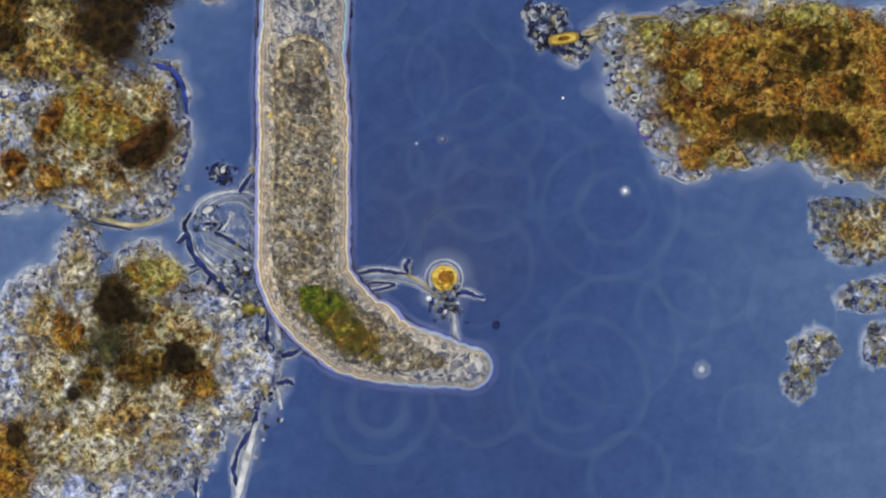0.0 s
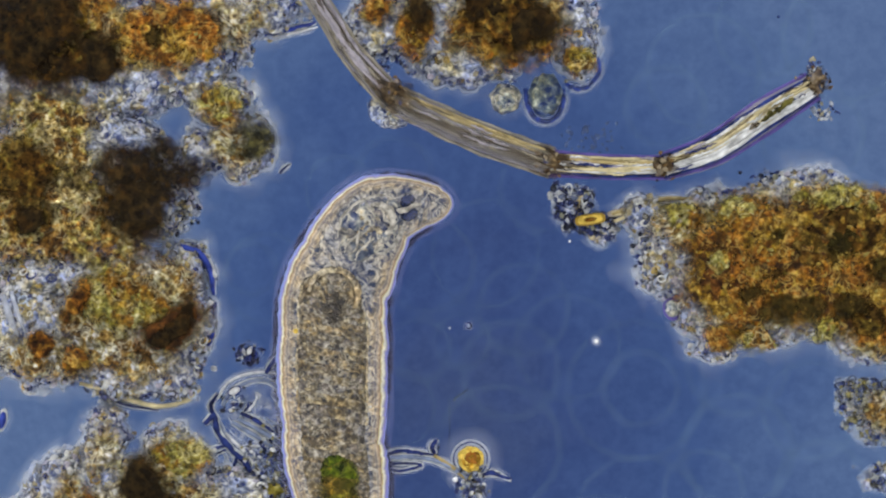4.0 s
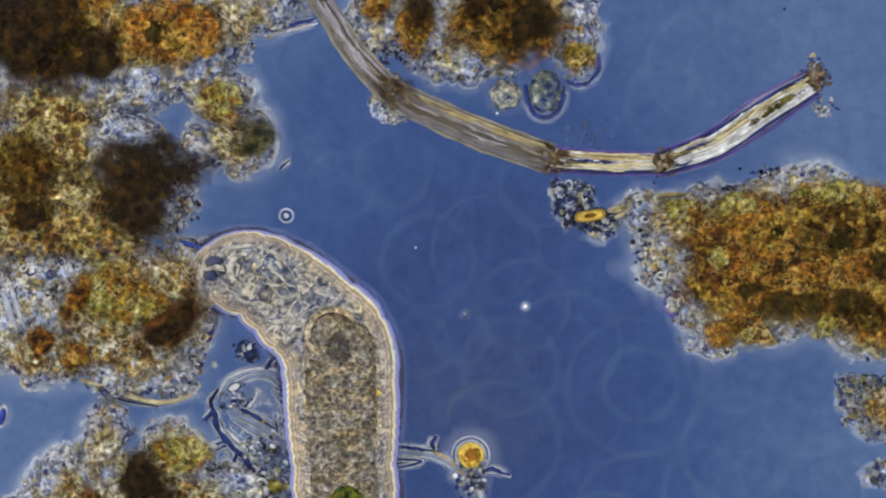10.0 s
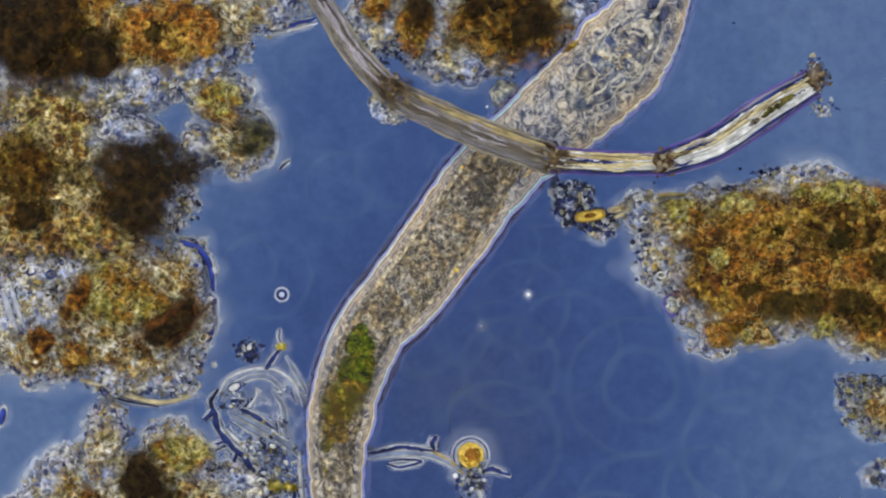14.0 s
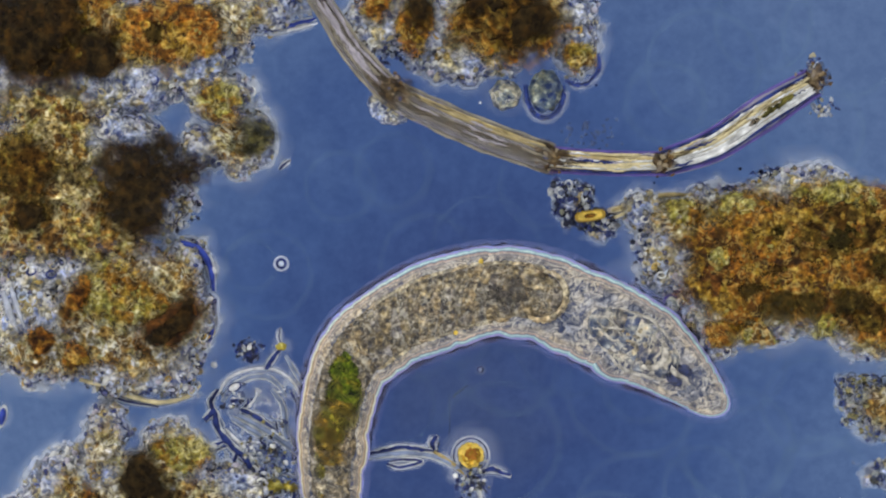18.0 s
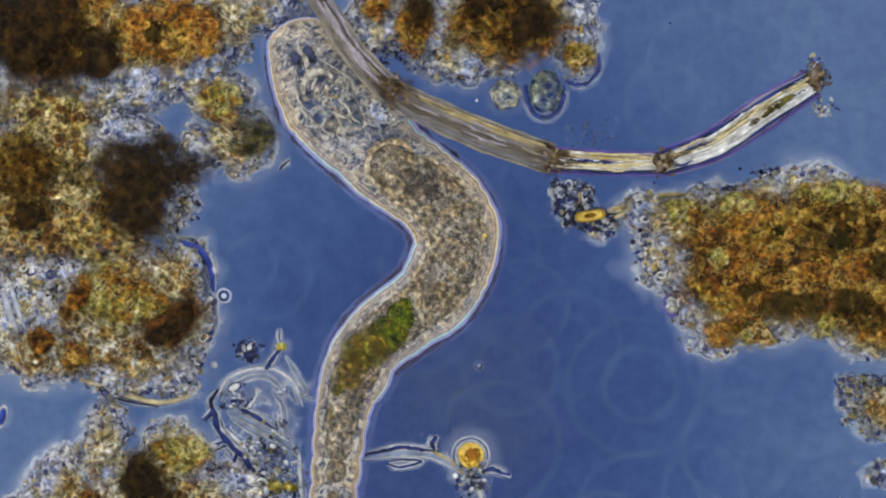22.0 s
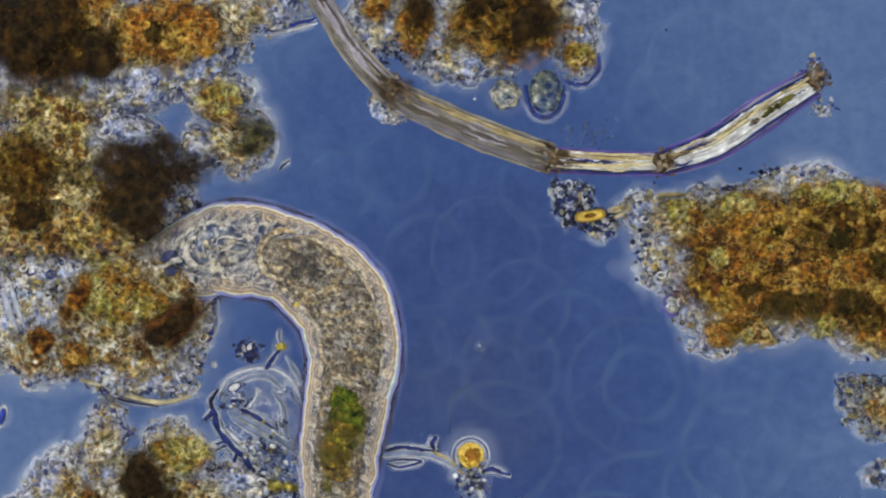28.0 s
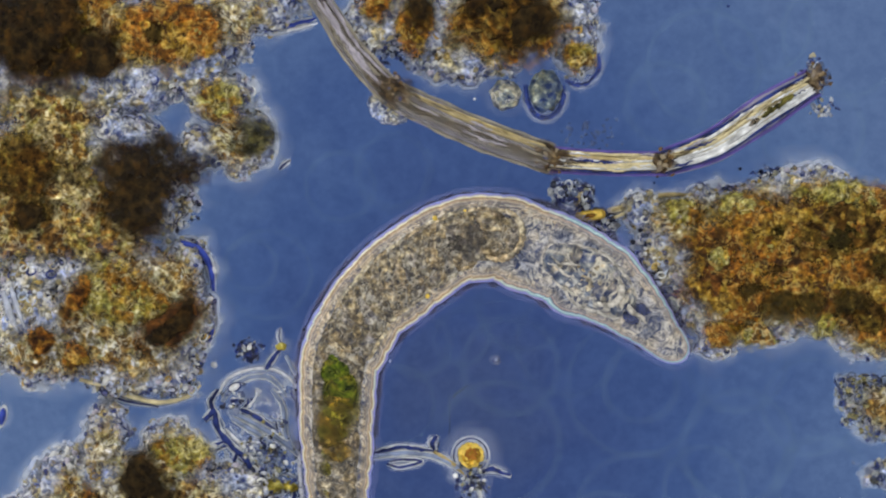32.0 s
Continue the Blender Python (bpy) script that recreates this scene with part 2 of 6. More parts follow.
AMBER = granular("amber_matter", [(0.30, (0.028, 0.012, 0.002)), (0.44, (0.104, 0.053, 0.005)), (0.57, (0.225, 0.130, 0.014)), (0.72, (0.46, 0.32, 0.09))],
                 [(0.28, (0.26, 0.19, 0.09)), (0.38, (0.75, 0.52, 0.32)), (0.47, (1.08, 0.72, 0.40)), (0.57, (1.05, 0.92, 0.70)), (0.68, (0.80, 0.86, 0.45)), (0.80, (1.1, 1.2, 1.3))], scale=105, wide=8, dissolve=(-0.05, 0.75, 1.8), spark=(0.70, 0.52, 0.15), ink=(0.05, 0.022, 0.004), threads_size=0.31, patchy=0.55, curly=0.6, fresh=0.65, hues=0.35)
GILT = granular("gilt_matter", [(0.30, (0.035, 0.016, 0.003)), (0.44, (0.145, 0.072, 0.008)), (0.57, (0.31, 0.175, 0.024)), (0.72, (0.58, 0.42, 0.14))],
                 [(0.28, (0.26, 0.19, 0.09)), (0.38, (0.75, 0.52, 0.32)), (0.47, (1.08, 0.72, 0.40)), (0.57, (1.05, 0.92, 0.70)), (0.68, (0.80, 0.86, 0.45)), (0.80, (1.1, 1.2, 1.3))], scale=105, wide=8, dissolve=(-0.05, 0.75, 1.8), spark=(0.70, 0.52, 0.15), ink=(0.05, 0.022, 0.004), threads_size=0.31, patchy=0.55, curly=0.6, fresh=0.65, hues=0.35)
OLIVE = granular("olive_matter", [(0.30, (0.03, 0.024, 0.010)), (0.45, (0.13, 0.10, 0.018)), (0.6, (0.31, 0.26, 0.06)), (0.74, (0.60, 0.54, 0.28))],
                 [(0.30, (0.7, 0.42, 0.16)), (0.42, (1.0, 0.85, 0.5)), (0.54, (0.75, 0.86, 0.55)), (0.68, (1.0, 1.1, 1.3))], scale=105, wide=14, dissolve=(0.1, 0.8, 1.8), spark=(0.70, 0.64, 0.34), ink=(0.03, 0.03, 0.02), threads_size=0.31, patchy=0.5, curly=0.7)
DARK = granular("dark_matter", [(0.32, (0.007, 0.0045, 0.002)), (0.50, (0.016, 0.0105, 0.004)), (0.70, (0.046, 0.030, 0.010))],
                [(0.36, (0.6, 0.55, 0.45)), (0.52, (1.0, 0.95, 0.85)), (0.66, (1.3, 1.0, 0.55))], scale=75, wide=12, bump=0.15, rough=0.9, dissolve=(0.0, 0.72, 1.05, 0.97), patchy=0.35, fresh=0.3)
SHADE = granular("shade_brown", [(0.32, (0.008, 0.006, 0.002)), (0.50, (0.026, 0.019, 0.005)), (0.70, (0.09, 0.065, 0.016))],
                 [(0.36, (0.7, 0.8, 0.6)), (0.66, (1.1, 0.95, 0.7))], scale=75, wide=12, bump=0.15, rough=0.9, dissolve=(0.05, 1.1, 1.7, 0.88), patchy=0.35, fresh=0.4)
UMBER = granular("umber_matter", [(0.32, (0.012, 0.008, 0.003)), (0.46, (0.048, 0.029, 0.007)), (0.58, (0.110, 0.070, 0.016)), (0.72, (0.27, 0.20, 0.06))],
                 [(0.30, (0.42, 0.34, 0.22)), (0.44, (1.0, 0.75, 0.45)), (0.58, (0.85, 0.9, 0.55)), (0.70, (1.1, 1.1, 1.0))], scale=85, wide=13, bump=0.2, rough=0.9, dissolve=(0.0, 0.8, 1.1, 0.95), patchy=0.5, fresh=0.5)
MOSS = granular("moss_matter", [(0.32, (0.014, 0.014, 0.009)), (0.50, (0.045, 0.042, 0.020)), (0.70, (0.15, 0.13, 0.05))],
                [(0.38, (0.6, 0.65, 0.6)), (0.65, (1.0, 1.0, 0.8))], scale=65, wide=9, bump=0.15, rough=0.9, dissolve=(0.05, 1.0, 2.2, 0.92))
ORANGE = granular("orange_matter", [(0.30, (0.016, 0.006, 0.002)), (0.46, (0.095, 0.036, 0.004)), (0.58, (0.22, 0.095, 0.012)), (0.72, (0.42, 0.24, 0.05))],
                  [(0.34, (0.35, 0.28, 0.25)), (0.5, (1.0, 0.95, 0.9)), (0.65, (1.0, 1.1, 0.9))], scale=85, wide=22, bump=0.2, rough=0.8, dissolve=(0.0, 0.6, 0.8, 0.97), patchy=0.5)
RUST = granular("rust_matter", [(0.30, (0.018, 0.007, 0.003)), (0.5, (0.062, 0.024, 0.006)), (0.72, (0.20, 0.085, 0.020))],
                [(0.4, (0.6, 0.6, 0.6)), (0.65, (1.0, 1.0, 0.9))], scale=60, wide=10, bump=0.2, rough=0.8, dissolve=(0.0, 0.7, 1.0, 0.97))
# clear films that imitate the bright optical halo round the flocs
HALO_FILM = plain("slime", (0.58, 0.64, 0.74), 0.3, 0.12, 30)
thin_out(HALO_FILM.node_tree, HALO_FILM.node_tree.nodes["Principled BSDF"], own_coordinates(HALO_FILM.node_tree), 0.0, 0.9, 0.15, 0.66)
# blue film that imitates the dark phase-contrast fringe inside the halo
DARK_FRINGE = plain("blue_rind", (0.030, 0.045, 0.24), 0.3, 0.5, 40)
thin_out(DARK_FRINGE.node_tree, DARK_FRINGE.node_tree.nodes["Principled BSDF"], own_coordinates(DARK_FRINGE.node_tree), 0.72, 1.25, 1.2, 0.85)
THIN_HALO = plain("thin_halo", (0.46, 0.54, 0.66), 0.3, 0.12, 30)
thin_out(THIN_HALO.node_tree, THIN_HALO.node_tree.nodes["Principled BSDF"], own_coordinates(THIN_HALO.node_tree), 0.0, 1.1, 0.15, 0.5)
GRAIN_PALE = grains("pale_grains", [(0.0, (0.80, 0.82, 0.82)), (0.26, (0.50, 0.44, 0.26)), (0.38, (0.03, 0.05, 0.20)), (0.50, (0.58, 0.56, 0.66)),
                                    (0.66, (0.16, 0.13, 0.09)), (0.80, (0.55, 0.63, 0.85)), (0.94, (0.34, 0.24, 0.07))], 0.45)
GRAIN_AMBER = grains("amber_grains", [(0.0, (0.30, 0.17, 0.025)), (0.28, (0.44, 0.31, 0.07)), (0.42, (0.08, 0.042, 0.010)), (0.72, (0.21, 0.10, 0.015)),
                                      (0.94, (0.36, 0.32, 0.10))], 0.4)
GRAIN_KNOT = grains("knot_grains", [(0.0, (0.06, 0.035, 0.015)), (0.4, (0.16, 0.10, 0.04)), (0.7, (0.30, 0.25, 0.17)), (0.88, (0.05, 0.06, 0.16))], 0.2)
FAINT = grains("faint_grains", [(0.0, (0.10, 0.13, 0.22)), (0.5, (0.16, 0.22, 0.36)), (0.8, (0.06, 0.08, 0.16))], 0.7)
GLASSY = grains("glassy_grains", [(0.0, (0.70, 0.74, 0.78)), (0.35, (0.05, 0.07, 0.22)), (0.6, (0.30, 0.34, 0.42)), (0.85, (0.45, 0.42, 0.28))], 0.4)
GRAIN_BLUE = grains("blue_grains", [(0.0, (0.02, 0.035, 0.18)), (0.36, (0.55, 0.58, 0.58)), (0.52, (0.03, 0.03, 0.07)), (0.76, (0.32, 0.31, 0.18)), (0.84, (0.10, 0.13, 0.28))], 0.3)
GRAIN_MIXED = grains("mixed_grains", [(0.0, (0.03, 0.05, 0.20)), (0.25, (0.42, 0.45, 0.44)), (0.42, (0.10, 0.10, 0.09)), (0.58, (0.34, 0.31, 0.12)), (0.74, (0.16, 0.20, 0.30)), (0.88, (0.20, 0.16, 0.06))], 0.4)
RIM = each_its_own("rim_granules", [(0.0, (0.82, 0.84, 0.84)), (0.26, (0.05, 0.07, 0.24)), (0.44, (0.50, 0.46, 0.30)), (0.52, (0.58, 0.64, 0.80)), (0.74, (0.60, 0.56, 0.66)), (0.84, (0.20, 0.19, 0.16)), (0.95, (0.52, 0.38, 0.10))], 0.42)
MIXED = each_its_own("mixed_granules", [(0.0, (0.03, 0.05, 0.20)), (0.28, (0.50, 0.53, 0.52)), (0.44, (0.10, 0.10, 0.09)), (0.56, (0.36, 0.33, 0.12)), (0.76, (0.18, 0.22, 0.33))], 0.5)
CURL = each_its_own("curls", [(0.0, (0.86, 0.88, 0.86)), (0.32, (0.04, 0.06, 0.24)), (0.52, (0.66, 0.58, 0.34)), (0.64, (0.58, 0.68, 0.86)), (0.82, (0.12, 0.11, 0.12)), (0.93, (0.56, 0.36, 0.08))], 0.25)
COCCI = each_its_own("cocci", [(0.0, (0.035, 0.05, 0.17)), (0.3, (0.62, 0.66, 0.70)), (0.46, (0.035, 0.04, 0.07)), (0.70, (0.30, 0.31, 0.22)), (0.78, (0.16, 0.20, 0.33)), (0.9, (0.78, 0.80, 0.80))], 0.22)
COBALT = plain("cobalt", (0.028, 0.050, 0.27), 0.3, 0.6, 50)
SOFT_FRINGE = plain("soft_fringe", (0.035, 0.065, 0.29), 0.3, 0.5, 50, clear=0.3)
INK = plain("ink_blue", (0.017, 0.030, 0.135), 0.3, 0.75, 55)
PEARL = plain("pearl", (0.58, 0.60, 0.62), 0.3, 0.5, 45)
CREAM = plain("cream_fibre", (0.52, 0.46, 0.28), 0.4, 0.45, 45)
STRAW = plain("straw_fibre", (0.34, 0.275, 0.13), 0.4, 0.5, 45)
GREY = plain("grey_fibre", (0.27, 0.245, 0.22), 0.45, 0.4, 40)
BROWN = granular("brown_knot", [(0.34, (0.012, 0.008, 0.006)), (0.48, (0.055, 0.036, 0.018)), (0.58, (0.13, 0.095, 0.05)), (0.70, (0.30, 0.25, 0.17))], [(0.3, (1, 1, 1)), (0.7, (0.8, 0.8, 0.8))], scale=70, dissolve=(0.05, 0.9, 1.5, 0.92))
BROWN_STREAK = plain("brown_streak", (0.095, 0.070, 0.040), 0.5, 0.5, 40, clear=0.4)
VEIL = plain("clear_veil", (0.30, 0.285, 0.26), 0.5, 0.5, 34, clear=0.88)
DULL = plain("dull_fibre", (0.225, 0.21, 0.20), 0.5, 0.45, 24, clear=0.4)
DULL_STRAW = plain("dull_straw", (0.31, 0.285, 0.215), 0.5, 0.45, 26, clear=0.35)
DULL_MAUVE = plain("dull_mauve", (0.255, 0.245, 0.275), 0.5, 0.35, 18, clear=0.5)
LAVENDER = plain("lavender_streak", (0.40, 0.38, 0.46), 0.45, 0.4, 40, clear=0.25)
BLUEGREY = plain("blue_grey", (0.20, 0.25, 0.38), 0.35, 0.4, 40)
OLIVE_FIBRE = plain("olive_fibre", (0.075, 0.068, 0.016), 0.5, 0.8, 60)
PALE_CELL = granular("pale_cell", [(0.34, (0.03, 0.05, 0.14)), (0.45, (0.17, 0.20, 0.24)), (0.56, (0.38, 0.39, 0.36)), (0.68, (0.80, 0.80, 0.74))], [(0.3, (0.95, 0.88, 0.65)), (0.7, (0.75, 0.9, 1.05))], scale=62, spark=(0.9, 0.9, 0.85), ink=(0.03, 0.05, 0.16), threads_size=0.6)
DUSKY_CELL = granular("dusky_cell", [(0.34, (0.02, 0.04, 0.15)), (0.45, (0.11, 0.145, 0.21)), (0.56, (0.27, 0.30, 0.29)), (0.68, (0.66, 0.68, 0.60))], [(0.3, (0.95, 0.95, 0.75)), (0.7, (0.75, 0.9, 1.1))], scale=62, threads_size=0.6)
HALO_EDGE = plain("bright_edge", (0.66, 0.70, 0.70), 0.3, 0.35, 40, clear=0.30)
VIOLET = plain("violet_edge", (0.10, 0.08, 0.30), 0.3, 0.3, 40)
# soft-edged film that imitates the glow round threads, cells and grains
SOFT_HALO = plain("gel", (0.62, 0.68, 0.80), 0.3, 0.15, 30)
thin_out(SOFT_HALO.node_tree, SOFT_HALO.node_tree.nodes["Principled BSDF"], own_coordinates(SOFT_HALO.node_tree), 0.0, 1.15, 0.12, 0.44)
# faint film that imitates the wide soft glow round the flocs
WIDE_HALO = plain("mucus", (0.52, 0.60, 0.76), 0.3, 0.12, 24)
thin_out(WIDE_HALO.node_tree, WIDE_HALO.node_tree.nodes["Principled BSDF"], own_coordinates(WIDE_HALO.node_tree), 0.0, 1.25, 0.12, 0.42)
LILAC = plain("lilac_halo", (0.52, 0.50, 0.66), 0.3, 0.2, 30, clear=0.6)
DEEP_ORANGE = plain("deep_orange", (0.26, 0.105, 0.015), 0.4, 0.5, 70)
GOLD = plain("gold", (0.72, 0.52, 0.10), 0.4, 0.35, 70)
OCHRE = plain("ochre", (0.30, 0.20, 0.035), 0.5, 0.4, 60)
COAT = plain("clear_coat", (0.55, 0.60, 0.72), 0.4, 0.3, 60, clear=0.5)
BLUEWHITE = plain("blue_white", (0.40, 0.46, 0.58), 0.4, 0.3, 40)
LEMON = granular("lemon", [(0.32, (0.07, 0.055, 0.010)), (0.48, (0.33, 0.27, 0.04)), (0.60, (0.56, 0.49, 0.11)), (0.72, (0.82, 0.76, 0.36))], [(0.3, (1, 1, 1)), (0.7, (0.9, 0.95, 0.8))], scale=70)
YOLK = granular("yolk", [(0.32, (0.14, 0.055, 0.004)), (0.52, (0.48, 0.27, 0.02)), (0.72, (0.80, 0.62, 0.14))], [(0.3, (1, 1, 1)), (0.7, (0.9, 0.85, 0.7))], scale=60)
GHOST = plain("ghost", (0.10, 0.15, 0.22), 0.5, 0.3, 40, clear=0.55)
RING = plain("faint_ring", (0.34, 0.54, 0.56), 0.5, 0.1, 20)
thin_out(RING.node_tree, RING.node_tree.nodes["Principled BSDF"], own_coordinates(RING.node_tree), -0.1, 1.0, 0.5, 0.032)
BEAD = plain("white_bead", (0.9, 0.92, 0.95), 0.2, 0.05, 40)


# ---- mesh helpers ----
def mesh(name, verts, faces, material, smooth=True):
    data = bpy.data.meshes.new(name)
    data.from_pydata(verts, [], faces)
    data.materials.append(material)
    if smooth:
        data.polygons.foreach_set("use_smooth", np.ones(len(data.polygons), bool))
    data.update()
    return data


def part(name, data, parent, label=""):
    ob = new(name, data)
    ob.parent = parent
    return tagged(ob, label)


def thing(name, u, v, label, category, group="", z=0.0):
    ob = new(name)
    ob.empty_display_size = 0.05
    ob.location = (*at(u, v), z)
    return tagged(ob, label, category, group)


def hashed(ix, iy, seed):
    h = (ix.astype(np.int64) * 374761393 + iy.astype(np.int64) * 668265263 + seed * 1274126177) & 0x7FFFFFFF
    h = ((h ^ (h >> 13)) * 1103515245) & 0x7FFFFFFF
    return ((h ^ (h >> 16)) & 0xFFFF) / 65535.0


def value_noise(x, y, seed):
    ix, iy = np.floor(x), np.floor(y)
    fx, fy = x - ix, y - iy
    fx, fy = fx * fx * (3 - 2 * fx), fy * fy * (3 - 2 * fy)
    a, b = hashed(ix, iy, seed), hashed(ix + 1, iy, seed)
    c, d = hashed(ix, iy + 1, seed), hashed(ix + 1, iy + 1, seed)
    return (a + (b - a) * fx) * (1 - fy) + (c + (d - c) * fx) * fy - 0.5


def field(u, v, lobes, seed, ragged=1.0):
    """How deep (mm) the point lies inside the union of ragged lobes (u, v, ru, rv, turn)."""
    depth = np.full(np.shape(u), -1e3)
    for lu, lv, ru, rv, *turn in lobes:
        a = radians(turn[0]) if turn else 0.0
        du, dv = u - lu, v - lv
        p, q = (du * math.cos(a) + dv * math.sin(a)) / ru, (-du * math.sin(a) + dv * math.cos(a)) / rv
        depth = np.maximum(depth, (1 - np.sqrt(p * p + q * q)) * min(ru, rv))
    wave = 34 * value_noise(u / 60, v / 60, seed) + 20 * value_noise(u / 24, v / 24, seed + 1) + 13 * value_noise(u / 10, v / 10, seed + 2)
    return depth + ragged * wave


def lump(name, lobes, height, seed, material, origin, step=4.0, soft=45.0, ragged=1.0, grain=7.0, base=0.0):
    """A lump of matter over a union of lobes: a closed edge at the base, a grainy rounded top."""
    us = np.arange(min(l[0] - max(l[2:4]) for l in lobes) - 40, max(l[0] + max(l[2:4]) for l in lobes) + 40, step)
    vs = np.arange(min(l[1] - max(l[2:4]) for l in lobes) - 40, max(l[1] + max(l[2:4]) for l in lobes) + 40, step)
    u, v = np.meshgrid(us, vs)
    f = field(u, v, lobes, seed, ragged)
    inside = f > 0
    cells = inside[:-1, :-1] | inside[1:, :-1] | inside[:-1, 1:] | inside[1:, 1:]
    gv, gu = np.gradient(f, step)
    slope = np.maximum(gu * gu + gv * gv, 0.15)
    move = np.where(inside, 0, np.clip(-f / slope, 0, step * 1.5))
    u, v = u + move * gu, v + move * gv
    rise = np.clip(f / soft, 0, 1)
    z = height * np.sqrt(rise * (2 - rise)) + np.minimum(rise * 4, 1) * grain * (value_noise(u / 7, v / 7, seed + 5) + value_noise(u / 16, v / 16, seed + 6))
    z = np.where(inside, np.maximum(z, 0.3), 0) + base
    used = np.zeros(f.shape, bool)
    for a in (slice(None, -1), slice(1, None)):
        for b in (slice(None, -1), slice(1, None)):
            used[a, b] |= cells
    index = np.full(f.shape, -1)
    index[used] = np.arange(used.sum())
    ox, oy = at(*origin)
    verts = np.stack([(u[used] - 784) / 1000 - ox, (441 - v[used]) / 1000 - oy, z[used] / 1000], 1)
    quads = np.stack([index[:-1, :-1][cells], index[1:, :-1][cells], index[1:, 1:][cells], index[:-1, 1:][cells]], 1)
    data = mesh(name, verts.tolist(), quads.tolist(), material)
    data.attributes.new("thickness", "FLOAT", "POINT").data.foreach_set("value", rise[used].astype(np.float32))
    return data


def ico(level=1):
    bm = bmesh.new()
    bmesh.ops.create_icosphere(bm, subdivisions=level, radius=1)
    verts = np.array([v.co[:] for v in bm.verts])
    faces = np.array([[v.index for v in f.verts] for f in bm.faces])
    bm.free()
    return verts, faces


ICO, ICO_FACES = ico(1)


def scatter(name, places, sizes, material, origin, rng, long=1.8):
    """Loose grains joined into one mesh: places are (u, v, z) in mm."""
    n = len(places)
    turn = rng.uniform(0, math.pi, n)
    stretch = rng.uniform(1, long, n)
    shape = ICO[None] * (1 + 0.45 * rng.uniform(-1, 1, (n, len(ICO), 1)))
    x, y, z = shape[..., 0] * stretch[:, None], shape[..., 1], shape[..., 2] * 0.7
    c, s = np.cos(turn)[:, None], np.sin(turn)[:, None]
    ox, oy = at(*origin)
    verts = np.stack([(c * x - s * y) * sizes[:, None] + places[:, :1] - 784, (s * x + c * y) * sizes[:, None] + 441 - places[:, 1:2],
                      z * sizes[:, None] + places[:, 2:3]], -1) / 1000 - np.array([ox, oy, 0])
    faces = ICO_FACES[None] + (np.arange(n) * len(ICO))[:, None, None]
    return mesh(name, verts.reshape(-1, 3).tolist(), faces.reshape(-1, 3).tolist(), material)


def granules(parent, places, sizes, material, origin, seed):
    """Single grains large enough to be told apart: parts that share a few meshes."""
    rng = np.random.default_rng(seed)
    key = material.name
    if key not in GRANULE_MESHES:
        shapes = []
        for k in range(5):
            verts, faces = ico(2)
            warp = np.array([1 + 0.35 * noise.noise(Vector(v) * 1.6 + Vector((k * 7.3, 0, 0))) for v in verts])[:, None]
            shapes.append(mesh("granule", (verts * warp * np.array([1.0, 0.62 + 0.08 * k, 0.6])).tolist(), faces.tolist(), material))
        GRANULE_MESHES[key] = shapes
    ox, oy = at(*origin)
    for (u, v, z), size in zip(places, sizes):
        ob = part("granule", GRANULE_MESHES[key][rng.integers(0, 5)], parent)
        x, y = at(u, v)
        ob.matrix_basis = Matrix.LocRotScale((x - ox, y - oy, max(z, size * 0.6) / 1000), Euler((0, 0, rng.uniform(0, 6.28))), (size / 1000,) * 3)


GRANULE_MESHES = {}


def crescents(parent, places, sizes, material, origin, seed):
    """Curled bits of wall and ring-shaped cells: parts that share a few meshes."""
    rng = np.random.default_rng(seed)
    key = "curl" + material.name
    if key not in GRANULE_MESHES:
        GRANULE_MESHES[key] = [tube("crescent", [(784 + 1000 * (1 + 0.15 * k) * math.cos(a), 441 + 1000 * math.sin(a), 0) for a in np.linspace(0, sweep, 7)], [150, 260, 300, 300, 300, 260, 150], material, (784, 441), 6, 0.12, k)
                               for k, sweep in enumerate((2.2, 3.4, 4.6, 6.1, 1.6))]
    ox, oy = at(*origin)
    for (u, v, z), size in zip(places, sizes):
        ob = part("crescent", GRANULE_MESHES[key][rng.integers(0, 5)], parent)
        x, y = at(u, v)
        ob.matrix_basis = Matrix.LocRotScale((x - ox, y - oy, max(z + 1.5, size * 0.3) / 1000), Euler((0, 0, rng.uniform(0, 6.28))), (size / 1000,) * 3)


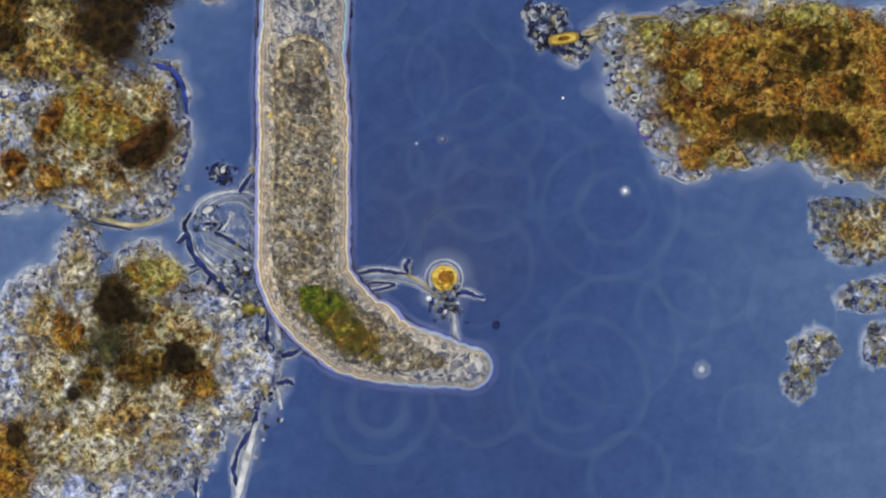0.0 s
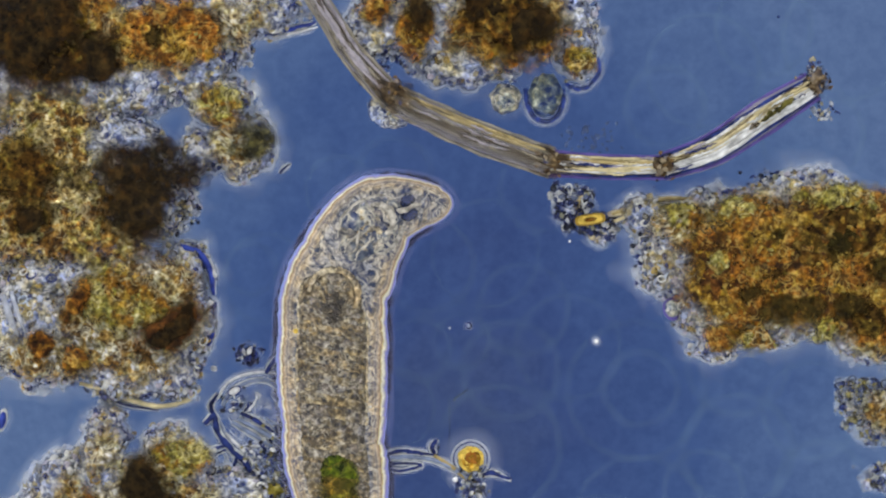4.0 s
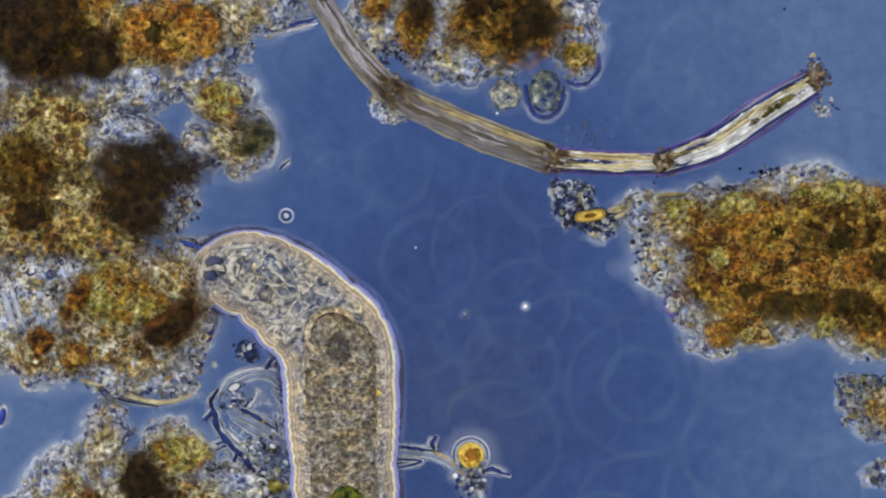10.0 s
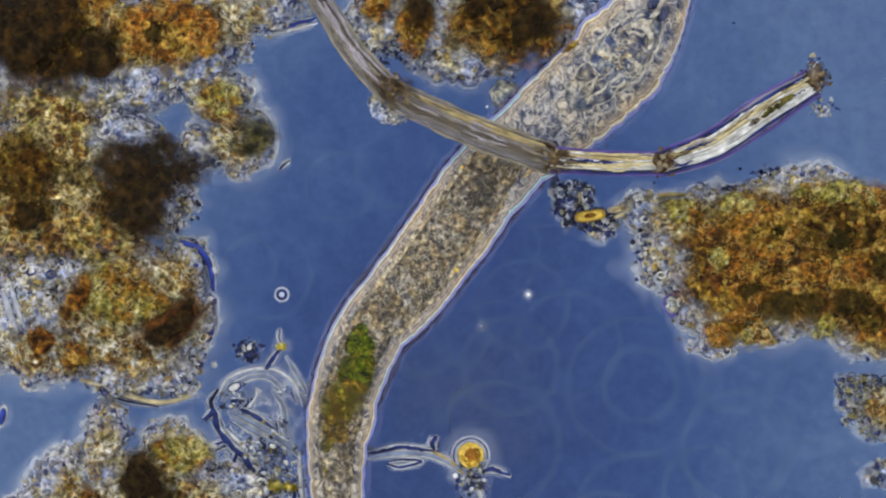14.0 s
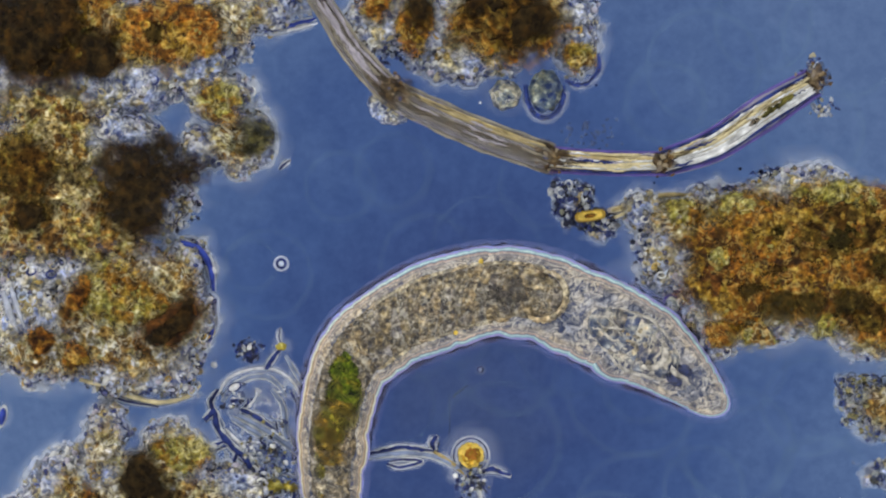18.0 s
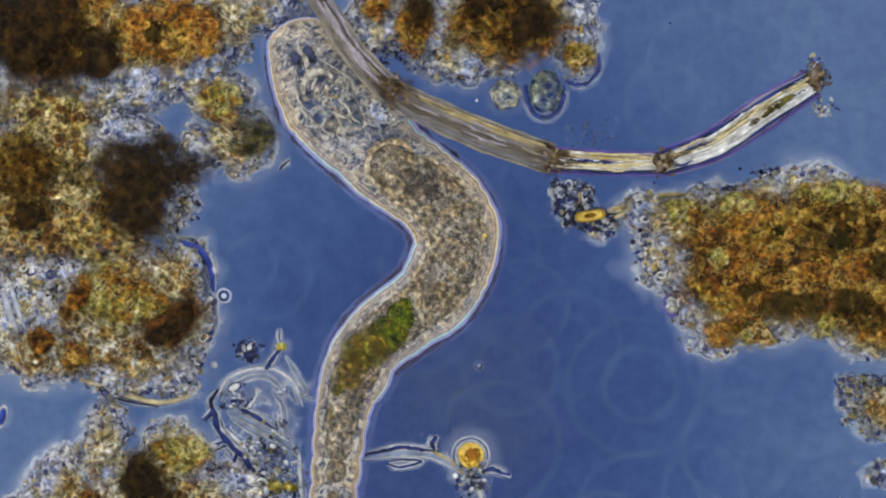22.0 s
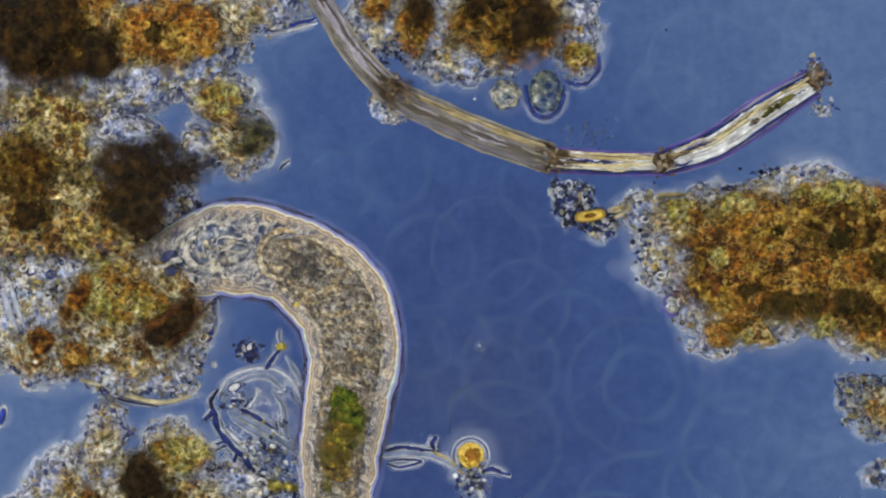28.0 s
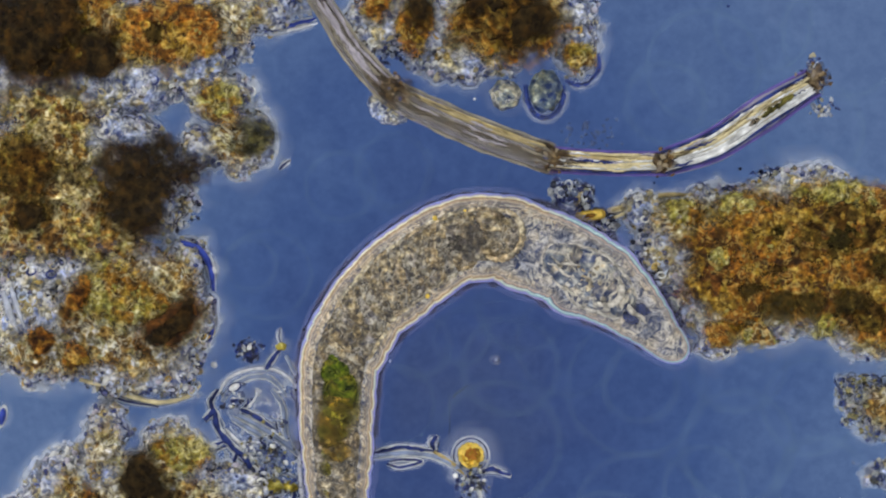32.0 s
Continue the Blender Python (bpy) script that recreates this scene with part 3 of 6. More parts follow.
def tube(name, points, radii, material, origin, sides=8, wobble=0.0, seed=0, flat=1.0):
    """A tube through (u, v, z) points in mm along a smooth line, with closed ends."""
    rng = np.random.default_rng(seed)
    p = np.array(points, float)
    r = np.array(radii if np.ndim(radii) else [radii] * len(p), float)
    fine = np.linspace(0, len(p) - 1, (len(p) - 1) * 6 + 1)
    line = np.stack([spline(p[:, k], fine) for k in range(3)], 1)
    width = np.interp(fine, np.arange(len(p)), r) * (1 + wobble * rng.uniform(-1, 1, len(fine)))
    line[:, :2] += wobble * 4 * rng.uniform(-1, 1, (len(fine), 2))
    ox, oy = at(*origin)
    line = np.stack([(line[:, 0] - 784) / 1000 - ox, (441 - line[:, 1]) / 1000 - oy, line[:, 2] / 1000], 1)
    ahead = np.gradient(line, axis=0)
    ahead /= np.linalg.norm(ahead, axis=1, keepdims=True) + 1e-9
    side = np.cross(ahead, (0, 0, 1.0))
    side /= np.linalg.norm(side, axis=1, keepdims=True) + 1e-9
    up = np.cross(side, ahead)
    angles = np.linspace(0, 2 * math.pi, sides, endpoint=False)
    rings = line[:, None] + (np.cos(angles)[None, :, None] * side[:, None] + np.sin(angles)[None, :, None] * flat * up[:, None]) * width[:, None, None] / 1000
    n = len(line)
    faces = [[i * sides + j, i * sides + (j + 1) % sides, (i + 1) * sides + (j + 1) % sides, (i + 1) * sides + j] for i in range(n - 1) for j in range(sides)]
    faces += [list(range(sides))[::-1], [(n - 1) * sides + j for j in range(sides)]]
    data = mesh(name, rings.reshape(-1, 3).tolist(), faces, material)
    ends = np.clip(np.minimum(np.arange(n), np.arange(n)[::-1]) / 4, 0, 1)
    deep = ends[:, None] * np.abs(np.sin(angles))[None] ** 3
    data.attributes.new("thickness", "FLOAT", "POINT").data.foreach_set("value", deep.ravel().astype(np.float32))
    return data


def pad(name, ru, rv, material, height=2.0, level=8):
    """A low soft-edged pad, thick in the middle, that draws the optical halo round small things."""
    n = 28
    verts, faces, deep = [(0, 0, height / 1000)], [], [1.0]
    for k in range(1, level + 1):
        r = k / level
        verts += [(ru * r * math.cos(a) / 1000, rv * r * math.sin(a) / 1000, height * (1 - r * r) / 1000) for a in np.linspace(0, 2 * math.pi, n, endpoint=False)]
        deep += [1 - r] * n
    faces += [[0, 1 + j, 1 + (j + 1) % n] for j in range(n)]
    faces += [[1 + k * n + j, 1 + (k + 1) * n + j, 1 + (k + 1) * n + (j + 1) % n, 1 + k * n + (j + 1) % n] for k in range(level - 1) for j in range(n)]
    data = mesh(name, verts, faces, material)
    data.attributes.new("thickness", "FLOAT", "POINT").data.foreach_set("value", np.array(deep, np.float32))
    return data


def spline(values, x):
    """A smooth curve through values at 0, 1, 2 ..."""
    values = np.asarray(values, float)
    i = np.clip(np.floor(x).astype(int), 0, len(values) - 2)
    f = np.asarray(x) - i
    last = len(values) - 1
    p0 = np.where(i > 0, values[np.maximum(i - 1, 0)], 2 * values[0] - values[1])
    p1, p2 = values[i], values[i + 1]
    p3 = np.where(i + 2 <= last, values[np.minimum(i + 2, last)], 2 * values[last] - values[last - 1])
    return 0.5 * (2 * p1 + (p2 - p0) * f + (2 * p0 - 5 * p1 + 4 * p2 - p3) * f * f + (3 * p1 - p0 - 3 * p2 + p3) * f ** 3)


def ball(name, radius, material, squash=1.0, level=3, rough=0.0, seed=0):
    verts, faces = ico(level)
    if rough:
        verts = verts * np.array([1 + rough * noise.noise(Vector(v) * 2.5 + Vector((seed, 0, 0))) for v in verts])[:, None]
    data = mesh(name, (verts * np.array([radius, radius, radius * squash]) / 1000).tolist(), faces.tolist(), material)
    data.attributes.new("thickness", "FLOAT", "POINT").data.foreach_set("value", np.clip(verts[:, 2], 0, 1).astype(np.float32))
    return data


# ---- the slide and the lit field below it ----
def sheet(name, half, z, thick, material, label):
    bm = bmesh.new()
    bmesh.ops.create_cube(bm, size=1, matrix=Matrix.Diagonal((half * 2, half * 2, thick, 1)))
    data = bpy.data.meshes.new(name)
    bm.to_mesh(data)
    bm.free()
    data.materials.append(material)
    ob = new(name, data)
    ob.location = (0, 0, z)
    return tagged(ob, label, "backdrop" if name == "backdrop" else "ground", kind="structure")


sheet("backdrop", 30, -0.6, 0.02, FIELD, "blue lit field of the lamp below the glass, light gradient painted in")
slide = sheet("ground", 30, -0.01, 0.02, GLASS, "clear flat glass slide under the water")


# ---- flocs of detritus ----
def floc(name, lobes, label, seed, height=55, cores=(), grain_count=300, grain_material=None, film=True, edge=26, soft=45, granule_count=130, thin=False):
    """A floc: a pale matrix, films that draw the optical halo round its edge, cores of darker matter and loose grains.
    cores: (name, material, rise above the matrix, lobes)."""
    origin = lobes[0][:2]
    top = thing(name, *origin, label, "detritus floc", "flocs of detritus")
    part("matrix", lump("matrix", lobes, height, seed, PALE, origin, soft=soft), top)
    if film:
        part("slime_film", lump("slime_film", [(l[0], l[1], l[2] + 12, l[3] + 12, *l[4:]) for l in lobes], 7, seed, THIN_HALO if thin else HALO_FILM, origin, step=4, soft=15, grain=0), top, "bright optical halo round the edge, drawn as a thin clear film")
        part("blue_rind", lump("blue_rind", [(l[0], l[1], l[2] + 5, l[3] + 5, *l[4:]) for l in lobes], 9, seed, DARK_FRINGE, origin, step=4, soft=9, grain=0), top, "broken dark blue optical fringe")
    # wide soft optical glow, laid on the glass as a film
    part("mucus", lump("mucus", [(l[0], l[1], l[2] + (16 if thin else 34), l[3] + (16 if thin else 34), *l[4:]) for l in lobes], 2.5, seed, WIDE_HALO, origin, step=5, soft=40, ragged=0.9, grain=0), top, "faint wide optical halo round the floc, drawn as a clear film")
    for k, (core_name, material, rise, core_lobes) in enumerate(cores):
        part(core_name, lump(core_name, [(l[0], l[1], l[2] + 14, l[3] + 14, *l[4:]) for l in core_lobes], rise, seed + 11 * (k + 1), material, origin, soft=min(52, 8 + 0.75 * max(min(l[2:4]) for l in core_lobes)), ragged=min(1, 0.35 + max(min(l[2:4]) for l in core_lobes) / 80), grain=6, base=height * 0.97), top)
    rng = np.random.default_rng(seed)
    lo = [min(l[0] - l[2] for l in lobes), min(l[1] - l[3] for l in lobes)]
    hi = [max(l[0] + l[2] for l in lobes), max(l[1] + l[3] for l in lobes)]
    found = []
    while len(found) < grain_count:
        uv = rng.uniform(lo, hi, (4000, 2))
        f = field(uv[:, 0], uv[:, 1], lobes, seed)
        keep = (f > -4) & (rng.uniform(0, 1, 4000) < np.exp(-np.maximum(f, 0) / edge))
        rise = np.clip(f / soft, 0, 1)
        z = height * np.sqrt(rise * (2 - rise)) + 2
        found += np.stack([uv[:, 0], uv[:, 1], z], 1)[keep].tolist()
    found = np.array(found[:grain_count])
    sizes = rng.uniform(1.8, 4.2, len(found)) * np.where(rng.uniform(0, 1, len(found)) < 0.08, 1.6, 1)
    found[:, 2] = np.maximum(found[:, 2], sizes * 0.75)
    tagged(part("grit", scatter("grit", found, sizes, grain_material or GRAIN_PALE, origin, rng), top), kind="stuff")
    spread = []
    curl_count = granule_count * 3 // 5
    while len(spread) < curl_count:
        uv = rng.uniform(lo, hi, (3000, 2))
        f = field(uv[:, 0], uv[:, 1], lobes, seed)
        rise = np.clip(f / soft, 0, 1)
        keep = (f > 2) & (rng.uniform(0, 1, 3000) < np.exp(-np.maximum(f - 10, 0) / (edge * 1.7))) & (uv[:, 0] > -30) & (uv[:, 0] < 1600)
        spread += np.stack([uv[:, 0], uv[:, 1], height * np.sqrt(rise * (2 - rise)) + 3], 1)[keep].tolist()
    spread = np.array(spread[:curl_count])
    crescents(top, spread, rng.uniform(3.2, 6.8, len(spread)), COCCI if grain_material is GRAIN_BLUE else MIXED if grain_material is GRAIN_MIXED else CURL, origin, seed + 2)
    rim = found[rng.permutation(len(found))[:granule_count]]
    granules(top, rim + np.array([0, 0, 2.0]), rng.uniform(4.0, 7.5, len(rim)) * (0.72 if grain_material is GRAIN_MIXED else 1), COCCI if grain_material is GRAIN_BLUE else MIXED if grain_material is GRAIN_MIXED else RIM, origin, seed + 1)
    for k, (core_name, material, rise, core_lobes) in enumerate(cores):
        if material in (AMBER, GILT, OLIVE):
            size = sum(l[2] * l[3] for l in core_lobes)
            n = int(size / 110)
            pick = rng.integers(0, len(core_lobes), n)
            a, d = rng.uniform(0, 2 * math.pi, n), np.sqrt(rng.uniform(0, 1, n))
            L = np.array([l[:4] for l in core_lobes])[pick]
            uv = np.stack([L[:, 0] + L[:, 2] * d * np.cos(a), L[:, 1] + L[:, 3] * d * np.sin(a)], 1)
            f = field(uv[:, 0], uv[:, 1], core_lobes, seed + 11 * (k + 1), 1.0)
            fine = np.clip(f / 52, 0, 1)
            z = height + rise * np.sqrt(fine * (2 - fine))
            good = f > 18
            spots = np.stack([uv[:, 0], uv[:, 1], z], 1)[good]
            tagged(part("core_grit", scatter("core_grit", spots, rng.uniform(1.6, 3.6, len(spots)), GRAIN_AMBER, origin, rng), top), kind="stuff")
    return top


floc("floc", [(150, 78, 300, 132), (90, 150, 160, 100), (430, 20, 105, 48), (400, 165, 58, 50), (435, 250, 55, 62), (120, 310, 230, 130), (275, 345, 75, 65), (345, 275, 55, 50)],
     "large brown and pale floc with nearly black cores", 3, 58,
     [("earthy_core", EARTH, 16, [(80, 200, 110, 55), (60, 330, 140, 130), (170, 410, 100, 45), (165, 345, 60, 60)]), ("earthy_core", EARTH, 20, [(190, 55, 110, 60)]), ("mottled_core", MOTTLE, 12, [(390, 30, 90, 40), (400, 255, 50, 40)]),
      ("umber_core", UMBER, 40, [(70, 105, 118, 58)]), ("dark_core", DARK, 58, [(38, 28, 98, 92)]), ("dark_core", DARK, 46, [(168, 92, 52, 46), (110, 108, 60, 36)]),
      ("dark_core", DARK, 50, [(252, 300, 118, 54), (200, 304, 58, 42), (248, 332, 94, 56), (244, 358, 68, 58)]), ("umber_core", UMBER, 26, [(26, 300, 76, 62), (50, 372, 40, 32)]),
      ("amber_core", GILT, 30, [(305, 50, 105, 72)]), ("dark_spot", SHADE, 36, [(274, 56, 24, 20)]), ("olive_core", OLIVE, 25, [(378, 176, 52, 38)]),
      ("amber_core", AMBER, 18, [(150, 20, 60, 40)]), ("moss_core", MOSS, 22, [(456, 236, 30, 36)]),
      ("dark_spot", DARK, 55, [(55, 388, 28, 24)])], 900)
floc("floc", [(230, 560, 150, 135), (60, 590, 170, 85), (320, 470, 55, 50), (130, 490, 180, 50), (260, 650, 110, 55)],
     "rounded olive-brown floc with a dark red-brown core", 21, 56,
     [("mottled_core", MOTTLE, 20, [(235, 560, 140, 115), (70, 620, 110, 50)]), ("olive_core", OLIVE, 34, [(222, 532, 84, 68)]), ("orange_core", ORANGE, 55, [(134, 534, 13, 42, 36)]), ("orange_core", ORANGE, 42, [(74, 606, 20, 18)]),
      ("amber_core", AMBER, 40, [(134, 628, 14, 18)]), ("rust_core", RUST, 75, [(305, 572, 58, 26, -38)]), ("dark_spot", DARK, 84, [(318, 566, 40, 16, -48), (285, 590, 20, 12)])], 800)
floc("floc", [(230, 960, 230, 160), (180, 790, 36, 70, 20), (95, 880, 110, 50, -45), (310, 810, 68, 62), (410, 950, 120, 120), (150, 1130, 235, 120), (350, 1065, 84, 76)],
     "wide pale floc with dark brown cores and a ragged top", 43, 52,
     [("mottled_core", MOTTLE, 15, [(270, 950, 190, 130), (310, 815, 64, 56), (190, 1090, 175, 75), (120, 900, 80, 46, -45), (182, 800, 26, 58, 20)]), ("dark_core", DARK, 45, [(255, 850, 34, 48), (285, 872, 34, 22)]), ("umber_core", UMBER, 38, [(294, 968, 50, 34)]), ("umber_core", UMBER, 34, [(210, 978, 12, 34)]), ("moss_core", MOSS, 46, [(231, 912, 44, 38)]),
      ("dark_core", DARK, 38, [(367, 950, 26, 20)]), ("dark_spot", DARK, 60, [(179, 1010, 5, 5)]), ("dark_spot", DARK, 60, [(76, 1085, 8, 8)]), ("amber_core", AMBER, 35, [(60, 1140, 42, 70)]),
      ("olive_core", OLIVE, 20, [(315, 805, 50, 40)]), ("amber_core", AMBER, 18, [(385, 985, 40, 26)]), ("amber_core", AMBER, 20, [(165, 905, 50, 26, 50)])], 900)
floc("floc", [(850, 10, 205, 95), (690, 30, 85, 68), (820, 110, 120, 32), (1022, 95, 34, 46), (800, -90, 260, 80)],
     "amber and brown floc with clear vesicles on its rim", 67, 56,
     [("mottled_core", MOTTLE, 14, [(890, 25, 125, 80), (742, 20, 36, 52)]), ("amber_core", AMBER, 24, [(898, 40, 98, 64), (905, 95, 42, 24)]), ("amber_core", AMBER, 20, [(742, 45, 30, 44)]), ("umber_core", UMBER, 42, [(898, 25, 84, 56)]), ("dark_core", DARK, 40, [(742, 18, 22, 44)]), ("dark_core", DARK, 48, [(940, 38, 40, 32), (860, 0, 40, 30)]),
      ("amber_core", AMBER, 25, [(665, 8, 26, 20)]), ("olive_core", OLIVE, 20, [(1024, 100, 22, 24)])], 600)
floc("floc", [(1420, 460, 230, 135), (1580, 490, 170, 160), (1203, 440, 86, 85), (1300, 550, 95, 66), (1420, 350, 100, 55), (1266, 616, 44, 26), (1150, 395, 50, 45), (1262, 358, 96, 34)],
     "large orange-brown granular floc with a pale rim", 91, 58,
     [("mottled_core", MOTTLE, 14, [(1420, 460, 225, 130), (1570, 480, 160, 150), (1300, 540, 90, 60), (1210, 400, 70, 45)]),
      ("amber_core", AMBER, 35, [(1410, 455, 195, 115), (1570, 470, 150, 135), (1290, 500, 85, 80)]), ("dark_spot", SHADE, 40, [(1480, 422, 30, 20)]), ("dark_spot", SHADE, 36, [(1376, 416, 20, 14)]), ("dark_spot", SHADE, 40, [(1326, 512, 30, 14)]), ("dark_spot", SHADE, 42, [(1382, 543, 32, 18)]), ("dark_spot", SHADE, 42, [(1436, 534, 22, 18)]), ("umber_core", UMBER, 36, [(1450, 430, 78, 34)]), ("rust_core", RUST, 34, [(1275, 500, 34, 24)]),
      ("dark_spot", SHADE, 44, [(1503, 535, 26, 19)]), ("umber_core", UMBER, 40, [(1535, 565, 30, 36)]), ("umber_core", UMBER, 38, [(1510, 396, 78, 44)]), ("dark_spot", SHADE, 42, [(1552, 470, 26, 30)]), ("umber_core", UMBER, 36, [(1372, 482, 40, 18)]), ("olive_core", OLIVE, 36, [(1310, 364, 66, 22)]), ("olive_core", OLIVE, 18, [(1212, 380, 52, 26)]), ("amber_core", AMBER, 22, [(1285, 592, 26, 16)]), ("olive_core", OLIVE, 38, [(1464, 570, 34, 26)]), ("olive_core", OLIVE, 30, [(1330, 592, 34, 12)]), ("olive_core", OLIVE, 40, [(1480, 345, 110, 26)]), ("olive_core", OLIVE, 38, [(1274, 456, 16, 14)])], 900)
floc("small_floc", [(1585, 716, 62, 52), (1508, 694, 28, 24), (1540, 760, 44, 26), (1530, 720, 30, 22)], "small loose floc of blue and yellow grains", 113, 22, [("mottled_core", MOTTLE, 5, [(1580, 722, 58, 44)])], 300, GRAIN_MIXED, granule_count=80, thin=True)
floc("small_floc", [(1600, 836, 55, 26)], "small loose floc of blue and yellow grains", 127, 18, [], 90, GRAIN_MIXED, granule_count=30, thin=True)
floc("small_floc", [(1482, 950, 58, 38, -25), (1460, 985, 28, 34)], "small loose triangular floc of grains", 131, 18, [], 200, GRAIN_MIXED, granule_count=60, thin=True)
floc("small_floc", [(1618, 925, 28, 36)], "small loose floc of blue and yellow grains", 137, 18, [], 70, GRAIN_MIXED, granule_count=25, thin=True)
floc("bacteria_cluster", [(1008, 358, 42, 46), (1050, 395, 40, 20)], "cluster of dark blue and white round bacteria", 141, 14, [], 160, GRAIN_BLUE, soft=20, granule_count=95, thin=True)

# ---- the jointed plant stalk that lies over the flocs ----
STALK = [(535, -45, 88), (578, 20, 105), (628, 95, 135), (695, 168, 155), (750, 195, 158), (860, 243, 158), (975, 283, 156), (1075, 291, 140), (1172, 290, 112), (1262, 258, 85), (1350, 200, 60), (1440, 146, 40)]


def stalk():
    top = thing("plant_stalk", 860, 243, "bent pale jointed plant stalk with brown nodes, lying across", "plant stalk")
    origin = (860, 243)
    rng = random.Random(5)
    spans = [(0, 4, (13, 16, 18, 20), (DULL, DULL_STRAW, DULL, DULL_MAUVE, LAVENDER, BROWN_STREAK), DULL_STRAW), (3, 7, (21, 22, 23, 22), (DULL, DULL_STRAW, DULL_MAUVE, STRAW, LAVENDER, BROWN_STREAK), DULL_STRAW),
             (6, 9, (19, 17, 18), (CREAM, CREAM, PEARL, STRAW), VIOLET), (8, 12, (20, 25, 26, 21), (PEARL, CREAM, CREAM, PEARL, LAVENDER), VIOLET)]
    for first, last, halves, colours, edge in spans:
        line = STALK[first:last]
        dull = edge is not VIOLET
        part("sheath", tube("sheath", [(u, v, z - 8) for u, v, z in line], [h * 0.94 for h in halves], DULL_MAUVE if dull else CREAM, origin, 10), top)
        # flat clear layer that imitates the soft halo along the stalk
        part("skin", tube("skin", [(u, v, z - 6) for u, v, z in line], [h * 1.24 for h in halves], LILAC, origin, 12, flat=0.2), top, "clear lilac layer that draws a halo along the stalk")
        # clear layer added only to soften the contrast of the fibres
        if dull:
            part("bark", tube("bark", [(u, v, z - 2) for u, v, z in line], [h * 1.05 for h in halves], VEIL, origin, 14, 0.05, first, flat=0.95), top, "thin clear grey-brown veil added to soften the fibres")
        n = 9 if dull else 11
        for k in range(n):
            across = (k / (n - 1) * 2 - 1)
            points = []
            for i, (u, v, z) in enumerate(line):
                a, b = STALK[max(first + i - 1, 0)], STALK[min(first + i + 1, len(STALK) - 1)]
                du, dv = b[0] - a[0], b[1] - a[1]
                d = math.hypot(du, dv)
                half = halves[i]
                shift = half * across * ((1.08 if abs(across) == 1 else 1) + 0.06 * rng.uniform(-1, 1)) + rng.uniform(-2, 2)
                points.append((u - dv / d * shift, v + du / d * shift, z + half * 0.72 * math.sqrt(max(0, 1 - across ** 2)) - 4 + rng.uniform(-2, 2)))
            outer = k in (0, n - 1)
            material = edge if outer else (INK if not dull and k in (1, n - 2) and rng.random() < 0.5 else rng.choice(colours))
            part("fibre", tube("fibre", points, 3.6 if outer else rng.uniform(2.6, 4.4), material, origin, 6, 0.3 if dull else 0.14, k + first), top)
        for k in range(16 if dull else 18):
            across, start, size = rng.uniform(-0.8, 0.8), rng.uniform(0, len(line) - 1.3), rng.uniform(0.2, 0.7)
            points = []
            for x in (start, start + size / 2, start + size):
                i = min(int(x), len(line) - 2)
                f = min(x - i, 1)
                (ua, va, za), (ub, vb, zb) = line[i], line[i + 1]
                d = math.hypot(ub - ua, vb - va)
                half = halves[i] + (halves[i + 1] - halves[i]) * f
                shift = half * across + rng.uniform(-2.5, 2.5)
                points.append((ua + (ub - ua) * f - (vb - va) / d * shift, va + (vb - va) * f + (ub - ua) / d * shift,
                               za + (zb - za) * f + half * 0.72 * math.sqrt(1 - across ** 2) + 0.5))
            streak = rng.choice((BROWN_STREAK, BROWN_STREAK, LAVENDER, DULL_STRAW)) if dull else rng.choice((PEARL, PEARL, LAVENDER, BROWN_STREAK, INK, CREAM))
            part("fibre", tube("fibre", points, [1.0, rng.uniform(1.6, 3.2), 0.8], streak, origin, 5, 0.4, k * 7 + first), top)
    for (u, v, z), size, long, turn in (((702, 164, 160), 26, 1.6, -30), ((974, 280, 158), 24, 1.9, -16), ((1174, 289, 121), 21, 1.2, 5), ((1446, 140, 46), 25, 1.0, 35)):
        knot = part("node", ball("node", size, BROWN, 0.62, 4, 0.5, u), top, "dark brown swollen joint")
        knot.rotation_euler = (0, 0, radians(turn))
        knot.scale = (long, 1, 1)
        x, y = at(u, v)
        ox, oy = at(*origin)
        knot.location = (x - ox, y - oy, z / 1000)
        spots = np.array([(u + rng.gauss(0, size * 0.45), v + rng.gauss(0, size * 0.5), z + rng.uniform(0, 16)) for _ in range(26)])
        tagged(part("grit", scatter("grit", spots, np.array([rng.uniform(2, 4.2) for _ in spots]), GRAIN_KNOT, origin, np.random.default_rng(u)), top), kind="stuff")
    part("side_growth", lump("side_growth", [(692, 204, 36, 20, 15), (668, 184, 20, 26)], 22, 57, PALE, origin, step=3, soft=14, ragged=0.2, grain=4, base=125), top, "small pale growth beside the joint")
    clump = np.array([(684 + rng.gauss(0, 13), 197 + rng.gauss(0, 8), 146 + rng.uniform(-4, 6)) for _ in range(50)])
    tagged(part("grit", scatter("grit", clump, np.array([rng.uniform(1.6, 3.4) for _ in clump]), GLASSY, origin, np.random.default_rng(9)), top), kind="stuff")
    part("inclusion", tube("inclusion", [(1348, 208, 91), (1366, 194, 86), (1384, 182, 81), (1402, 169, 77)], [3, 6, 5, 3], OLIVE_FIBRE, origin, 8, 0.5, 2), top, "olive green streak")
    part("inclusion", tube("inclusion", [(1326, 222, 94), (1334, 216, 93), (1341, 212, 91)], [2, 5, 3], BROWN_STREAK, origin, 8, 0.4, 4), top, "small brown streak")
    for u, v, spread, count, low in ((1457, 190, 9, 34, 8), (1440, 112, 6, 18, 20)):
        bits = np.array([(u + rng.gauss(0, spread), v + rng.gauss(0, spread * 1.1), low + rng.uniform(0, 24)) for _ in range(count)])
